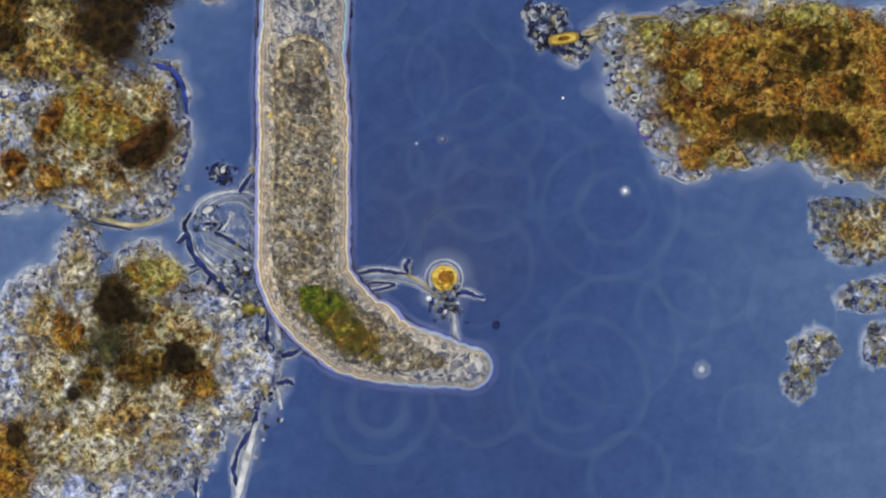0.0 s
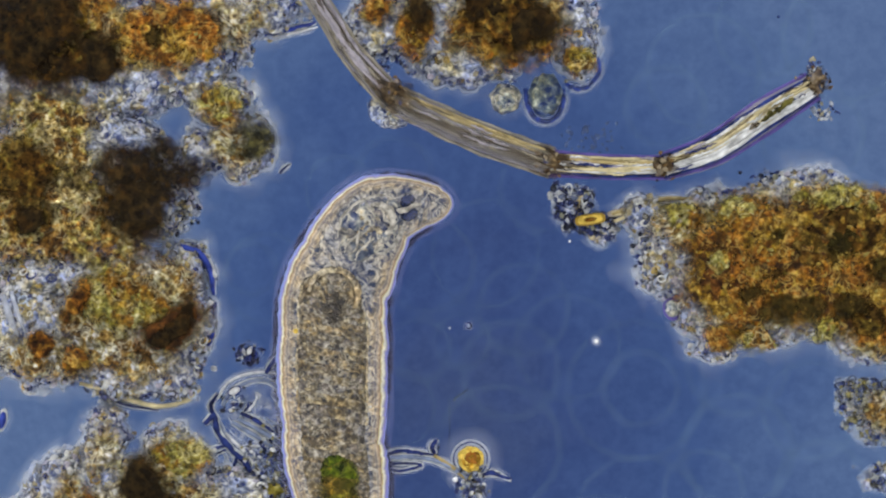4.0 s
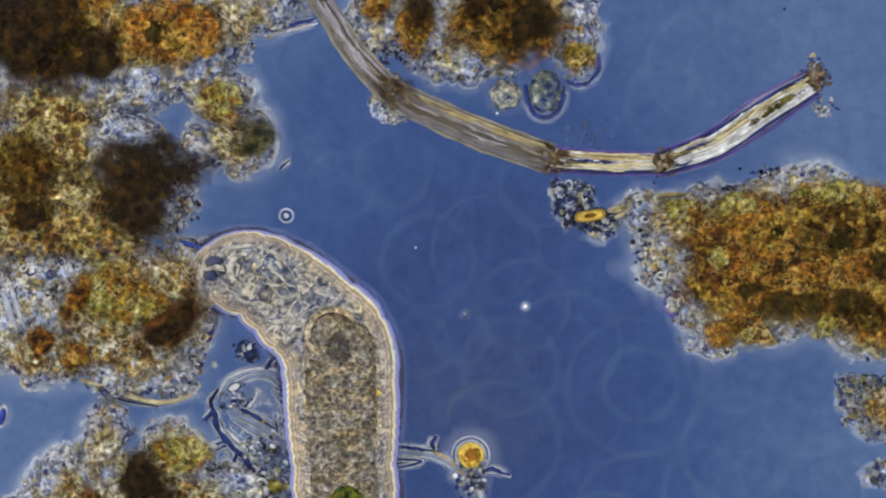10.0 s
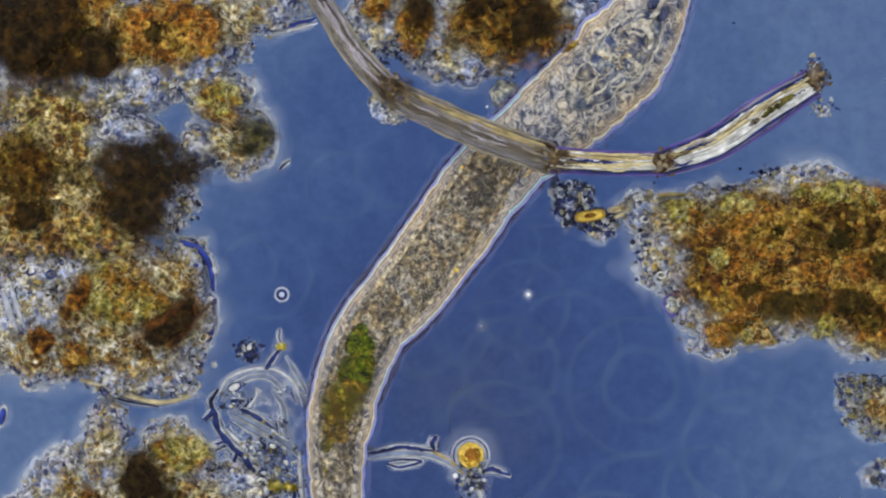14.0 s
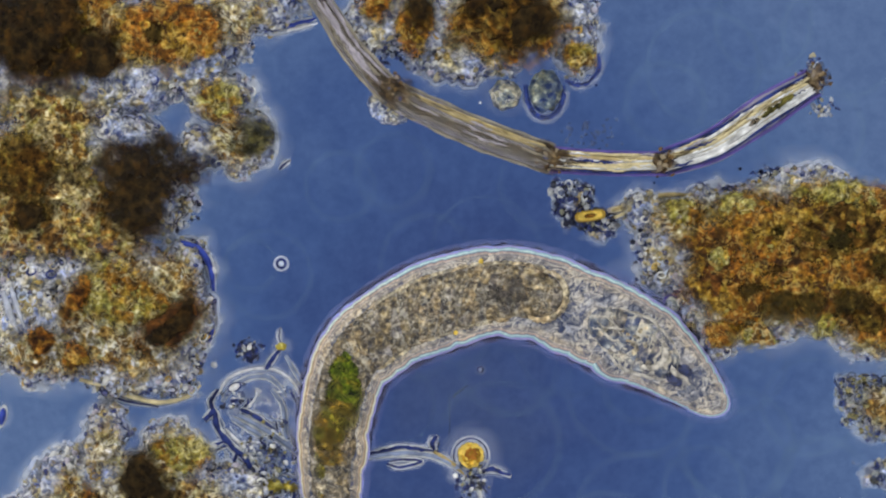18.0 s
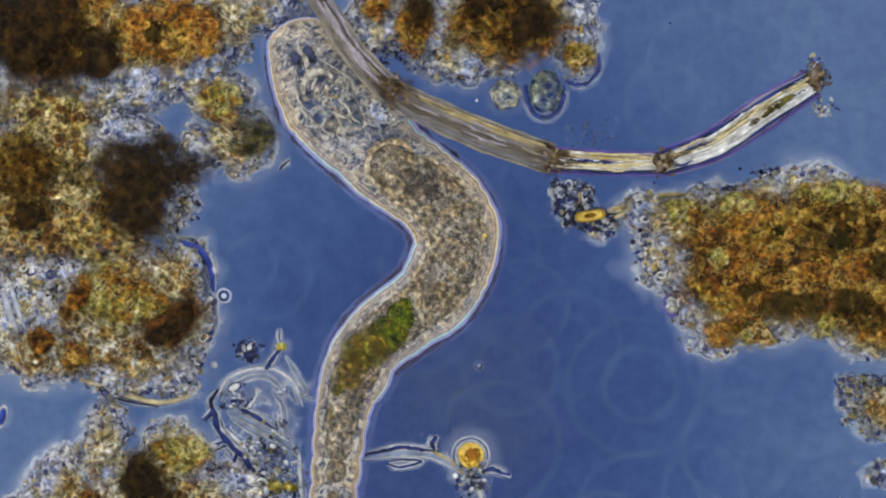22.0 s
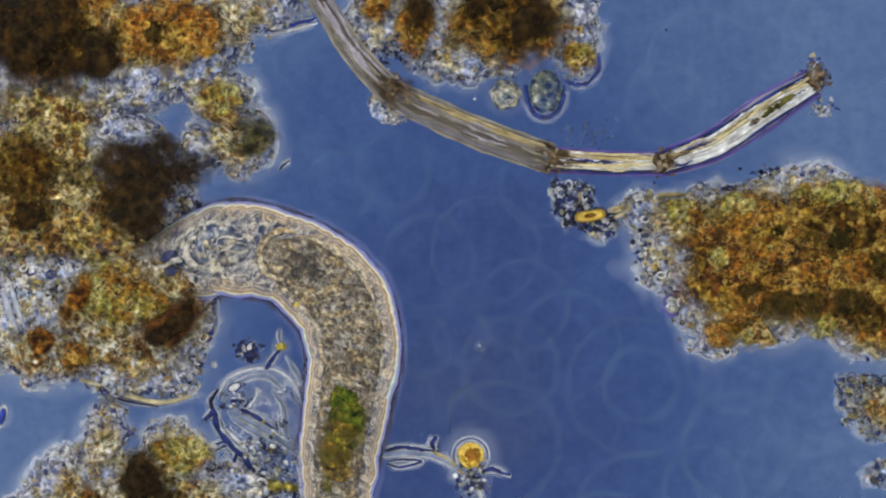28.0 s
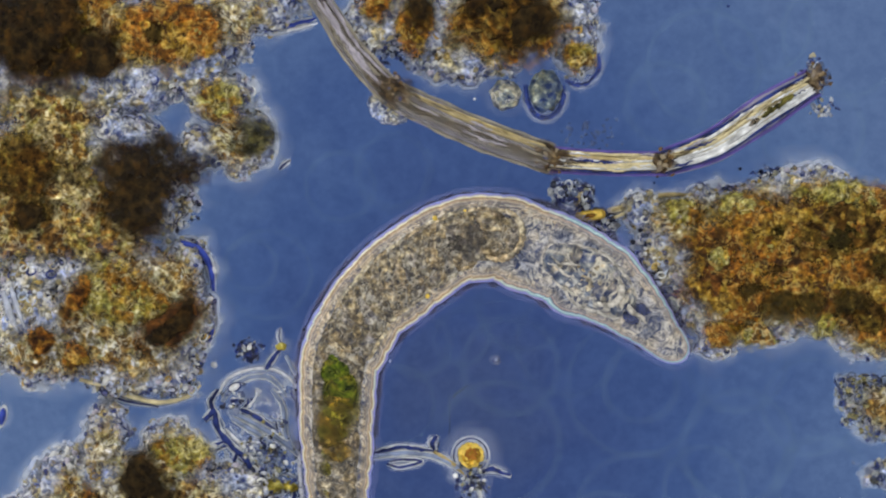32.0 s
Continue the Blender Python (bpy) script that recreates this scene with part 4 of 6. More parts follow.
        tagged(part("frayed_end", scatter("frayed_end", bits, np.array([rng.uniform(2, 4.6) for _ in bits]), GLASSY, origin, np.random.default_rng(u)), top, "frayed glassy bits"), kind="stuff")


stalk()


# ---- threads, spores and small things ----
def hypha(points, radius, material, label, name="hypha", wobble=0.15, sheath=True):
    u, v = points[0][:2]
    ob = thing(name, u, v, label, "fungal thread", "fungal threads")
    low = min(p[2] for p in points if len(p) > 2) if len(points[0]) > 2 else 0
    line = [(p[0], p[1], p[2] if len(p) > 2 else radius + 1) for p in points]
    # soft optical halo along the thread, built as a flat clear tube
    if sheath:
        low_line = [(a, b, max(c * 0.35, 1.2)) for a, b, c in line]
        part("gel_sheath", tube("gel_sheath", low_line, [radius * 1.6 + 7] * len(line), SOFT_HALO, (u, v), 16, flat=0.1), ob, "soft optical halo along the thread, drawn as a flat clear tube")
    # pale tube beneath that imitates the bright halo line on both sides
    if material in (INK, COBALT, BLUEGREY):
        part("bright_edge", tube("bright_edge", [(a, b, max(c * 0.6, 1.5)) for a, b, c in line], [radius * 0.8 + 1] + [radius + 2.2] * (len(line) - 2) + [radius * 0.5 + 1], HALO_EDGE, (u, v), 8, wobble * 0.5, int(u), flat=0.3), ob, "bright optical halo line, drawn as a pale tube")
    part("thread", tube("thread", line, [radius * 0.8] + [radius] * (len(line) - 2) + [radius * 0.5], material, (u, v), 7, wobble, int(u + v)), ob)
    return ob


def threads():
    dark = "dark blue jointed fungal thread on the slide"
    pale = "pale glassy fungal thread on the slide"
    hypha([(360, 745), (378, 730), (384, 757), (408, 790), (432, 812), (448, 840), (462, 866)], 5.2, INK, dark, wobble=0.3)
    hypha([(378, 730), (372, 712), (384, 690)], 4.5, INK, dark)
    hypha([(384, 700), (402, 672), (440, 655), (485, 655), (520, 680), (535, 720)], 2.4, PEARL, pale)
    hypha([(392, 712), (412, 684), (448, 668), (480, 672), (505, 700)], 3.2, BLUEGREY, pale)
    hypha([(420, 735), (460, 757), (505, 786), (530, 810)], 4.2, BLUEGREY, pale)
    hypha([(425, 725), (450, 737), (485, 760)], 4.2, INK, dark)
    hypha([(410, 742), (445, 762), (480, 785)], 4.8, BLUEGREY, pale)
    hypha([(398, 760), (436, 800), (470, 850), (478, 884)], 3.5, PEARL, pale)
    hypha([(345, 802), (372, 790), (400, 782)], 3.2, INK, dark)
    hypha([(470, 655), (480, 638), (495, 618)], 4.5, INK, dark)
    hypha([(497, 612), (493, 596), (496, 580)], 1.6, INK, dark)
    hypha([(505, 630), (525, 665), (545, 700)], 2.6, BLUEGREY, pale)
    hypha([(480, 690), (500, 720), (505, 770), (520, 800)], 3.4, BLUEGREY, pale)
    hypha([(418, 800), (412, 835), (425, 860), (440, 850)], 4, INK, dark, wobble=0.4)
    hypha([(528, 800), (532, 860), (540, 920), (535, 985), (545, 1040)], 4, PEARL, pale)
    hypha([(520, 860), (516, 930), (502, 990), (498, 1060), (470, 1110), (460, 1150), (470, 1196)], 4.5, INK, dark, wobble=0.4)
    hypha([(500, 1060), (485, 1120), (470, 1180), (462, 1230)], 6, PEARL, pale)
    hypha([(300, 1150), (360, 1140), (395, 1136), (392, 1170), (395, 1200)], 4.5, INK, dark, wobble=0.4)
    hypha([(400, 868), (450, 860), (500, 866), (540, 850)], 3.4, BLUEGREY, pale)
    hypha([(545, 946), (565, 940), (582, 930)], 5.5, INK, dark, wobble=0.3)
    hypha([(535, 995), (556, 990), (566, 996)], 5, INK, dark, wobble=0.3)
    hypha([(468, 56), (500, 48), (530, 40), (560, 32)], 4, COBALT, "dark blue thread beside the stalk", wobble=0.3)
    hypha([(466, 62), (502, 55), (535, 47), (562, 40)], 2.4, PEARL, "pale thread beside the stalk")
    hypha([(494, 300), (503, 290), (514, 283)], 2.4, INK, dark)
    hypha([(5, 515, 58), (18, 555, 60), (32, 590, 58)], 7, COAT, "pale blue-white band on a floc")
    hypha([(20, 510, 60), (32, 548, 62), (46, 582, 60)], 5, COAT, "pale glassy band on a floc")
    hypha([(140, 672, 26), (185, 684, 26), (235, 703, 22), (285, 713, 20), (330, 702, 20), (355, 682, 20)], 4.5, CREAM, "cream curved fibre along a floc's edge", "edge_fibre")
    hypha([(170, 690, 14), (220, 710, 14), (280, 721, 12)], 2.2, INK, "dark thin fibre along a floc's edge", "edge_fibre")
    # dark optical fringes beside flocs and a vesicle, built as blue tubes
    fringe_line = "dark blue optical fringe along a floc's edge"
    hypha([(318, 428, 40), (350, 440, 36), (371, 470, 30), (378, 515, 26)], 6, COBALT, fringe_line, "fringe_line")
    hypha([(369, 552, 26), (375, 582, 24), (368, 606, 22)], 5, COBALT, fringe_line, "fringe_line")
    hypha([(410, 150, 30), (430, 165, 20), (438, 182, 16)], 5, COBALT, fringe_line, "fringe_line", 0.4)
    hypha([(930, 150, 8), (934, 178, 8), (946, 200, 8), (966, 208, 8), (986, 198, 8), (997, 174, 8), (998, 150, 8)], 4.6, SOFT_FRINGE, "dark blue optical fringe round a vesicle", "fringe_line")
    hypha([(1002, 142, 14), (1024, 150, 12), (1046, 142, 12), (1060, 120, 12), (1060, 94, 12)], 4.0, SOFT_FRINGE, "soft dark blue optical fringe along a floc's edge", "fringe_line", 0.3)
    rng = random.Random(31)
    for _ in range(30):
        u, v, a = rng.uniform(390, 530), rng.uniform(665, 880), rng.uniform(0, 6.28)
        d, bend = rng.uniform(8, 24), rng.uniform(-0.7, 0.7)
        line = [(u, v), (u + d * math.cos(a), v + d * math.sin(a)), (u + d * math.cos(a) + d * math.cos(a + bend), v + d * math.sin(a) + d * math.sin(a + bend))]
        material = rng.choice((INK, PEARL, BLUEGREY, BLUEWHITE, INK, BLUEGREY))
        hypha(line, rng.uniform(1.2, 2.4), material, dark if material is INK else pale, wobble=0.35, sheath=False)
    # the branch with the round spore
    hypha([(645, 806), (675, 800), (705, 793), (740, 796), (775, 800)], 3.6, INK, dark, "branch", 0.3)
    hypha([(640, 812), (680, 806), (720, 803), (765, 808), (805, 825), (835, 850)], 4.0, BLUEGREY, pale, "branch")
    hypha([(685, 822), (705, 828), (735, 822), (745, 817), (715, 814), (690, 818)], 2.4, INK, dark, "branch")
    hypha([(770, 798), (764, 785), (775, 772)], 4.6, INK, dark, "thorn", 0.4)
    hypha([(768, 800), (800, 822), (828, 845)], 4.2, STRAW, "straw-coloured thread beside the spore", "branch")
    hypha([(845, 845), (850, 880), (853, 905), (862, 918)], 4, PEARL, pale, "branch")
    hypha([(850, 838), (872, 832), (905, 844)], 4.2, INK, dark, "branch", 0.3)
    hypha([(795, 700), (796, 750), (794, 790)], 0.8, GHOST, "hair-thin faint thread in the water", "hair", 0.05, False)
    hypha([(802, 704), (815, 692), (828, 684)], 2.4, GHOST, "faint blue-grey fragment in the water", "fragment", 0.4, False)


threads()


def wisps():
    """Thin pale films of slime between the threads."""
    for u, v, lobes, seed in ((455, 765, [(455, 765, 78, 115), (500, 690, 45, 50)], 61), (500, 950, [(500, 950, 45, 110), (480, 1080, 40, 80)], 67)):
        ob = thing("slime_wisp", u, v, "thin pale mottled film of slime between threads", "slime")
        part("film", lump("film", lobes, 3, seed, WISP, (u, v), step=4, soft=30, ragged=0.9, grain=0), ob)


wisps()


def spore():
    ob = thing("spore", 833, 807, "round golden yellow spore in a clear coat", "spore")
    core = part("core", ball("core", 22, GOLD, 0.8, 4, 0.22), ob)
    core.location = (0, 0, 0.020)
    yolk = part("yolk", ball("yolk", 17, YOLK, 0.6, 4, 0.5, 2), ob, "amber granular yolk")
    yolk.location = (0.001, -0.001, 0.029)
    spot = part("nucleus", ball("nucleus", 10, DEEP_ORANGE, 0.5, 4, 0.7, 5), ob, "dark orange-brown spot")
    spot.location = (0.001, 0.002, 0.037)
    part("gel", pad("gel", 66, 66, SOFT_HALO), ob)
    n, m = 40, 8
    # the outermost ring imitates the spore's pale optical halo
    for radius, thick, material, name in ((26.0, 3.0, COAT, "inner_coat"), (29.5, 1.5, INK, "dark_wall"), (33.0, 2.2, COAT, "outer_coat")):
        verts = [((radius + thick * math.cos(b)) * math.cos(a) / 1000, (radius + thick * math.cos(b)) * math.sin(a) / 1000, (thick + 1 + thick * math.sin(b)) / 1000)
                 for a in np.linspace(0, 2 * math.pi, n, endpoint=False) for b in np.linspace(0, 2 * math.pi, m, endpoint=False)]
        faces = [[i * m + j, ((i + 1) % n) * m + j, ((i + 1) % n) * m + (j + 1) % m, i * m + (j + 1) % m] for i in range(n) for j in range(m)]
        part(name, mesh(name, verts, faces, material), ob)


spore()


def clumps():
    rng = np.random.default_rng(77)
    for u, v, su, sv, n, material, label in ((440, 624, 10, 9, 110, GRAIN_BLUE, "small dark clump of grains beside the threads"),
                                             (838, 856, 14, 17, 70, GRAIN_MIXED, "small mixed clump of grains under the spore"),
                                             (478, 812, 26, 24, 120, GRAIN_MIXED, "loose mixed grains among the threads"),
                                             (420, 715, 10, 12, 26, GRAIN_BLUE, "loose dark grains among the threads"),
                                             (490, 930, 22, 70, 170, GLASSY, "loose pale grains among the threads"),
                                             (520, 1010, 12, 30, 50, GRAIN_BLUE, "loose dark grains among the threads"),
                                             (1152, 440, 13, 34, 80, GRAIN_BLUE, "dark blue grains on a floc's rim"),
                                             (1360, 320, 20, 12, 60, GRAIN_BLUE, "dark blue grains on a floc's rim"),
                                             (320, 372, 14, 14, 40, GRAIN_BLUE, "dark blue grains on a floc's rim"),
                                             (690, 95, 26, 22, 70, GRAIN_BLUE, "dark blue grains on a floc's rim"),
                                             (1050, 238, 26, 14, 45, FAINT, "faint blue-grey dust over the slide")):
        spots = np.stack([rng.normal(u, su, n), rng.normal(v, sv, n), rng.uniform(5, 40, n)], 1)
        ob = thing("grain_clump", u, v, label, "grain clump")
        if material not in (FAINT, GLASSY) and "rim" not in label:
            part("gel", pad("gel", su * 2 + 14, sv * 2 + 14, SOFT_HALO), ob)
        tagged(part("grit", scatter("grit", spots, rng.uniform(1.6, 3.6, n), material, (u, v), rng), ob), kind="stuff")
        few = n // 3
        granules(ob, spots[:few] + rng.normal(0, 4, (few, 3)), rng.uniform(3.5, 6, few), RIM if material is GRAIN_PALE else COCCI, (u, v), int(u)) if material not in (FAINT, GLASSY) else None


clumps()


def cells():
    """Golden and glassy single cells."""
    def cell(name, u, v, length, wide, turn, material, label, z=6.0, coat=None):
        ob = thing(name, u, v, label, "cell")
        verts, faces = ico(3)
        shape = verts * np.array([length, wide, wide * 0.7])
        if name == "diatom":  # blunt ends
            shape = np.sign(verts) * np.abs(verts) ** 0.6 * np.array([length, wide, wide * 0.7])
        if name in ("vesicle", "yellow_cell"):
            shape = shape * np.array([1 + 0.3 * noise.noise(Vector(v) * 2.2 + Vector((u, 0, 0))) for v in verts])[:, None]
        body = part("cell_body", mesh("cell_body", (shape / 1000).tolist(), faces.tolist(), material), ob)
        body.matrix_basis = pose(0, 0, z / 1000, 0, 0, turn)
        if coat:
            rim = part("rim", mesh("rim", (shape * np.array([1.25, 1.35, 0.6]) / 1000).tolist(), faces.tolist(), coat), ob)
            rim.matrix_basis = pose(0, 0, z / 1000 - 0.003, 0, 0, turn)
        if z < 20:
            part("gel", pad("gel", length * 1.3 + 14, wide * 1.3 + 14, SOFT_HALO), ob).matrix_basis = pose(0, 0, 0, 0, 0, turn)
        return ob
    gold = cell("diatom", 1045, 382, 22, 7.5, 8, GOLD, "golden oblong diatom among the bacteria", 24, OCHRE)
    drop = part("chloroplast", ball("chloroplast", 5, ORANGE, 0.6, 3, 0.3, 3), gold, "orange-brown chloroplast")
    drop.matrix_basis = pose(0, 0, 0.030, 0, 0, 8) @ Matrix.Diagonal((2.2, 0.9, 1, 1))
    cell("diatom", 1105, 368, 24, 5, 10, CREAM, "slender pale diatom beside the floc", 20, GREY)
    hypha([(1085, 372, 20), (1130, 358, 26), (1180, 345, 30), (1230, 345, 34)], 4.5, STRAW, "straw-coloured needle at the floc's edge", "needle")
    hypha([(1070, 392, 16), (1110, 376, 20), (1150, 362, 26)], 3.5, CREAM, "cream needle at the floc's edge", "needle")
    cell("vesicle", 895, 167, 27, 26, 0, PALE_CELL, "round clear vesicle full of grains", 14)
    cell("vesicle", 965, 162, 28, 37, 0, DUSKY_CELL, "oval clear vesicle full of dusky grains", 14)
    cell("yellow_cell", 478, 864, 24, 14, 10, LEMON, "yellow oval cell among the threads", 12)
    cell("yellow_cell", 512, 862, 14, 9, -20, LEMON, "small yellow cell among the threads", 10)
    cell("yellow_cell", 497, 614, 10, 7, 0, LEMON, "small pale yellow bead at a thread's end", 10)
    cell("clear_cell", 204, 812, 9, 14, 15, PEARL, "clear bean-shaped cell on the floc's rim", 34, INK)
    cell("clear_cell", 414, 686, 11, 6, 25, PEARL, "bright glassy cell among the threads", 12, INK)
    cell("clear_cell", 345, 314, 8, 8, 0, PEARL, "small clear round cell at the floc", 55, INK)
    cell("clear_cell", 1190, 540, 13, 16, 10, PALE_CELL, "clear round cell on the floc's rim", 24, VIOLET)
    cell("clear_cell", 806, 843, 4.5, 4.5, 0, BEAD, "tiny bright bead under the spore", 14)
    cell("clear_cell", 925, 890, 7, 8, 0, INK, "small dark blue round cell on the slide", 22)
    cell("clear_cell", 1290, 969, 6, 6, 0, BLUEWHITE, "small white round cell in a clear ring", 7, GHOST)
    cell("clear_cell", 2, 738, 7, 16, -12, COBALT, "dark blue oval cell on the slide", 8, HALO_EDGE)
    cell("clear_cell", 308, 748, 6, 6, 0, INK, "tiny dark blue cell on the slide", 6)


cells()


def faint_rings():
    """Out-of-focus blur rings of dust specks under the glass, drawn as faint pale bands."""
    rng = random.Random(12)
    n = 64

    def ring(u, v, radius, thick):
        bands = (radius - thick * 1.7, radius - thick / 3, radius + thick / 3, radius + thick * 1.7)
        verts = [(r * math.cos(a) / 1000, r * math.sin(a) / 1000, -0.028 + 0.001 * (k in (1, 2))) for a in np.linspace(0, 2 * math.pi, n, endpoint=False) for k, r in enumerate(bands)]
        faces = [[i * 4 + j, i * 4 + j + 1, ((i + 1) % n) * 4 + j + 1, ((i + 1) % n) * 4 + j] for i in range(n) for j in range(3)]
        data = mesh("dust_ring", verts, faces, RING)
        data.attributes.new("thickness", "FLOAT", "POINT").data.foreach_set("value", np.tile([0, 1, 1, 0], n).astype(np.float32))
        ob = new("dust_ring", data)
        ob.location = (*at(u, v), 0)
        tagged(ob, "faint pale blur ring of a dust speck, drawn as a band under the glass", "dust ring", "dust rings under the slide")
    ring(717, 1034, 46, 6)
    ring(717, 1034, 52, 8)
    ring(717, 1034, 96, 7)
    for u, v, r in ((1135, 681, 65), (1130, 690, 122), (1310, 790, 98), (1305, 640, 88), (1136, 921, 116), (880, 790, 108), (930, 540, 80), (860, 440, 95), (760, 460, 82), (745, 610, 55),
                    (1010, 610, 92), (1440, 720, 85), (470, 490, 78), (440, 470, 45), (600, 330, 60), (700, 300, 65), (1350, 40, 85), (1180, 180, 70), (1250, 120, 100), (1440, 230, 90), (1500, 60, 108),
                    (960, 330, 75), (1060, 1014, 62), (1072, 1000, 122), (1383, 1057, 58), (1161, 1157, 70), (820, 600, 48), (900, 650, 85), (1250, 860, 70), (900, 1010, 90), (1460, 860, 80), (700, 720, 70)):
        ring(u + rng.uniform(-4, 4), v + rng.uniform(-4, 4), r, rng.uniform(3.4, 5.8))


faint_rings()


def drifting(name, u, v, radius, material, label, coat=None):
    ob = thing(name, u, v, label, "particle", "drifting particles")
    body = part("core", ball("core", radius, material, 0.9, 2), ob)
    body.location = (0, 0, radius / 1000)
    if coat:
        n, m, r, thick = 32, 6, radius * 1.45, radius * 0.38
        verts = [((r + thick * math.cos(b)) * math.cos(a) / 1000, (r + thick * math.cos(b)) * math.sin(a) / 1000, (thick + thick * math.sin(b)) / 1000)
                 for a in np.linspace(0, 2 * math.pi, n, endpoint=False) for b in np.linspace(0, 2 * math.pi, m, endpoint=False)]
        faces = [[i * m + j, ((i + 1) % n) * m + j, ((i + 1) % n) * m + (j + 1) % m, i * m + (j + 1) % m] for i in range(n) for j in range(m)]
        part("coat", mesh("coat", verts, faces, coat), ob)
        if radius > 5:
            # pale ring that imitates the bright halo of the particle
            r, thick = radius * 2.3, radius * 0.42
            verts = [((r + thick * math.cos(b)) * math.cos(a) / 1000, (r + thick * math.cos(b)) * math.sin(a) / 1000, (thick + thick * math.sin(b)) / 1000)
                     for a in np.linspace(0, 2 * math.pi, n, endpoint=False) for b in np.linspace(0, 2 * math.pi, m, endpoint=False)]
            part("outer_coat", mesh("outer_coat", verts, faces, COAT), ob, "pale ring drawn as a bright optical halo")
        part("gel", pad("gel", radius * 3.6, radius * 3.6, SOFT_HALO), ob)
    return ob


BUBBLE = drifting("drifting_cell", 668, 360, 5.2, BLUEWHITE, "small drifting cell with a white core and dark blue coat", INK)
SPECK = drifting("drifting_speck", 995, 570, 4, BEAD, "tiny white drifting speck", BLUEGREY)
FLECK = drifting("drifting_speck", 1044, 487, 2.4, BEAD, "tiny white drifting speck")
TINY = drifting("drifting_speck", 784, 568, 2.2, BLUEWHITE, "tiny pale drifting speck")
MOTE = drifting("drifting_speck", 1385, 15, 2.6, INK, "tiny dark blue drifting speck")
DOT = drifting("drifting_speck", 828, 572, 3.5, BLUEGREY, "tiny grey drifting speck", INK)


# ---- worm ----
SEGMENTS = 52
POSES = []


def crawl(t, *spots):
    """The worm's line at t: head tip, neck, front of the gut, two places along it, front and end of the green food, tail; each (u, v, width)."""
    POSES.append((t, np.array(spots, float)))


crawl(0.0, (575, 90, 70), (588, 250, 140), (582, 419, 150), (585, 560, 150), (583, 705, 155), (588, 815, 152), (690, 922, 128), (878, 966, 60))
crawl(0.5, (575, 90, 70), (590, 220, 140), (585, 390, 150), (578, 500, 150), (574, 614, 152), (582, 734, 145), (655, 930, 115), (750, 1030, 58))
crawl(1.0, (520, 140, 100), (582, 250, 165), (599, 346, 150), (596, 456, 155), (586, 586, 155), (584, 726, 150), (634, 930, 130), (720, 1110, 60))
crawl(1.5, (565, 70, 80), (575, 200, 140), (578, 371, 152), (577, 470, 155), (575, 570, 155), (580, 700, 150), (620, 920, 130), (690, 1110, 60))
crawl(2.0, (444, 100, 80), (564, 205, 160), (599, 345, 150), (594, 455, 155), (587, 585, 155), (579, 705, 150), (610, 890, 130), (680, 1110, 60))
crawl(2.5, (512, 40, 80), (550, 190, 150), (578, 350, 150), (582, 460, 155), (583, 580, 155), (580, 705, 150), (600, 880, 130), (660, 1110, 60))
crawl(3.0, (534, 104, 70), (566, 232, 145), (581, 392, 160), (584, 492, 165), (586, 592, 168), (586, 732, 150), (601, 872, 140), (640, 1110, 60))
crawl(3.5, (728, 378, 70), (635, 385, 145), (590, 490, 180), (588, 570, 185), (585, 660, 185), (590, 790, 175), (605, 890, 150), (640, 1110, 60))
crawl(5.5, (815, 300, 60), (725, 410, 130), (620, 560, 165), (598, 640, 165), (595, 720, 165), (600, 830, 160), (610, 930, 140), (640, 1110, 60))
crawl(6.0, (365, 368, 70), (488, 372, 115), (600, 505, 150), (602, 600, 155), (600, 700, 160), (605, 830, 160), (615, 930, 140), (640, 1110, 60))
crawl(6.5, (350, 400, 80), (455, 375, 130), (580, 500, 160), (600, 590, 160), (600, 690, 165), (605, 810, 160), (615, 920, 140), (640, 1110, 60))
crawl(7.0, (220, 470, 100), (400, 445, 150), (545, 490, 155), (590, 590, 155), (600, 690, 160), (605, 790, 160), (630, 900, 150), (640, 1110, 60))
crawl(7.5, (140, 520, 100), (330, 455, 150), (510, 490, 155), (580, 580, 155), (598, 690, 158), (605, 780, 155), (625, 900, 145), (640, 1110, 60))
crawl(8.0, (130, 540, 100), (300, 480, 160), (400, 465, 142), (520, 530, 142), (582, 640, 145), (600, 780, 142), (615, 880, 150), (640, 1110, 60))
crawl(8.5, (170, 540, 100), (300, 490, 150), (410, 485, 148), (520, 560, 150), (585, 660, 150), (605, 790, 155), (618, 900, 150), (640, 1110, 60))
crawl(9.0, (300, 480, 90), (375, 450, 150), (500, 500, 170), (570, 590, 170), (600, 690, 165), (610, 830, 160), (620, 920, 140), (640, 1110, 60))
crawl(9.5, (350, 460, 90), (430, 465, 150), (560, 570, 180), (595, 650, 180), (600, 740, 175), (605, 840, 165), (620, 930, 145), (640, 1110, 60))
crawl(10.0, (365, 485, 100), (450, 480, 145), (585, 590, 192), (602, 660, 192), (605, 740, 188), (610, 860, 180), (620, 950, 150), (640, 1110, 60))
crawl(10.5, (700, 405, 70), (615, 445, 150), (590, 570, 190), (592, 650, 190), (595, 740, 185), (605, 850, 175), (620, 940, 150), (640, 1110, 60))
crawl(11.0, (780, 300, 72), (686, 410, 142), (608, 548, 172), (605, 640, 165), (605, 730, 165), (612, 840, 168), (622, 930, 150), (640, 1110, 60))
crawl(11.5, (760, 250, 60), (700, 345, 125), (622, 460, 145), (600, 560, 150), (592, 680, 150), (598, 810, 150), (610, 910, 140), (630, 1100, 60))
crawl(12.0, (1010, 265, 60), (855, 355, 155), (705, 435, 158), (643, 540, 155), (607, 670, 145), (598, 770, 142), (605, 900, 140), (620, 1090, 60))
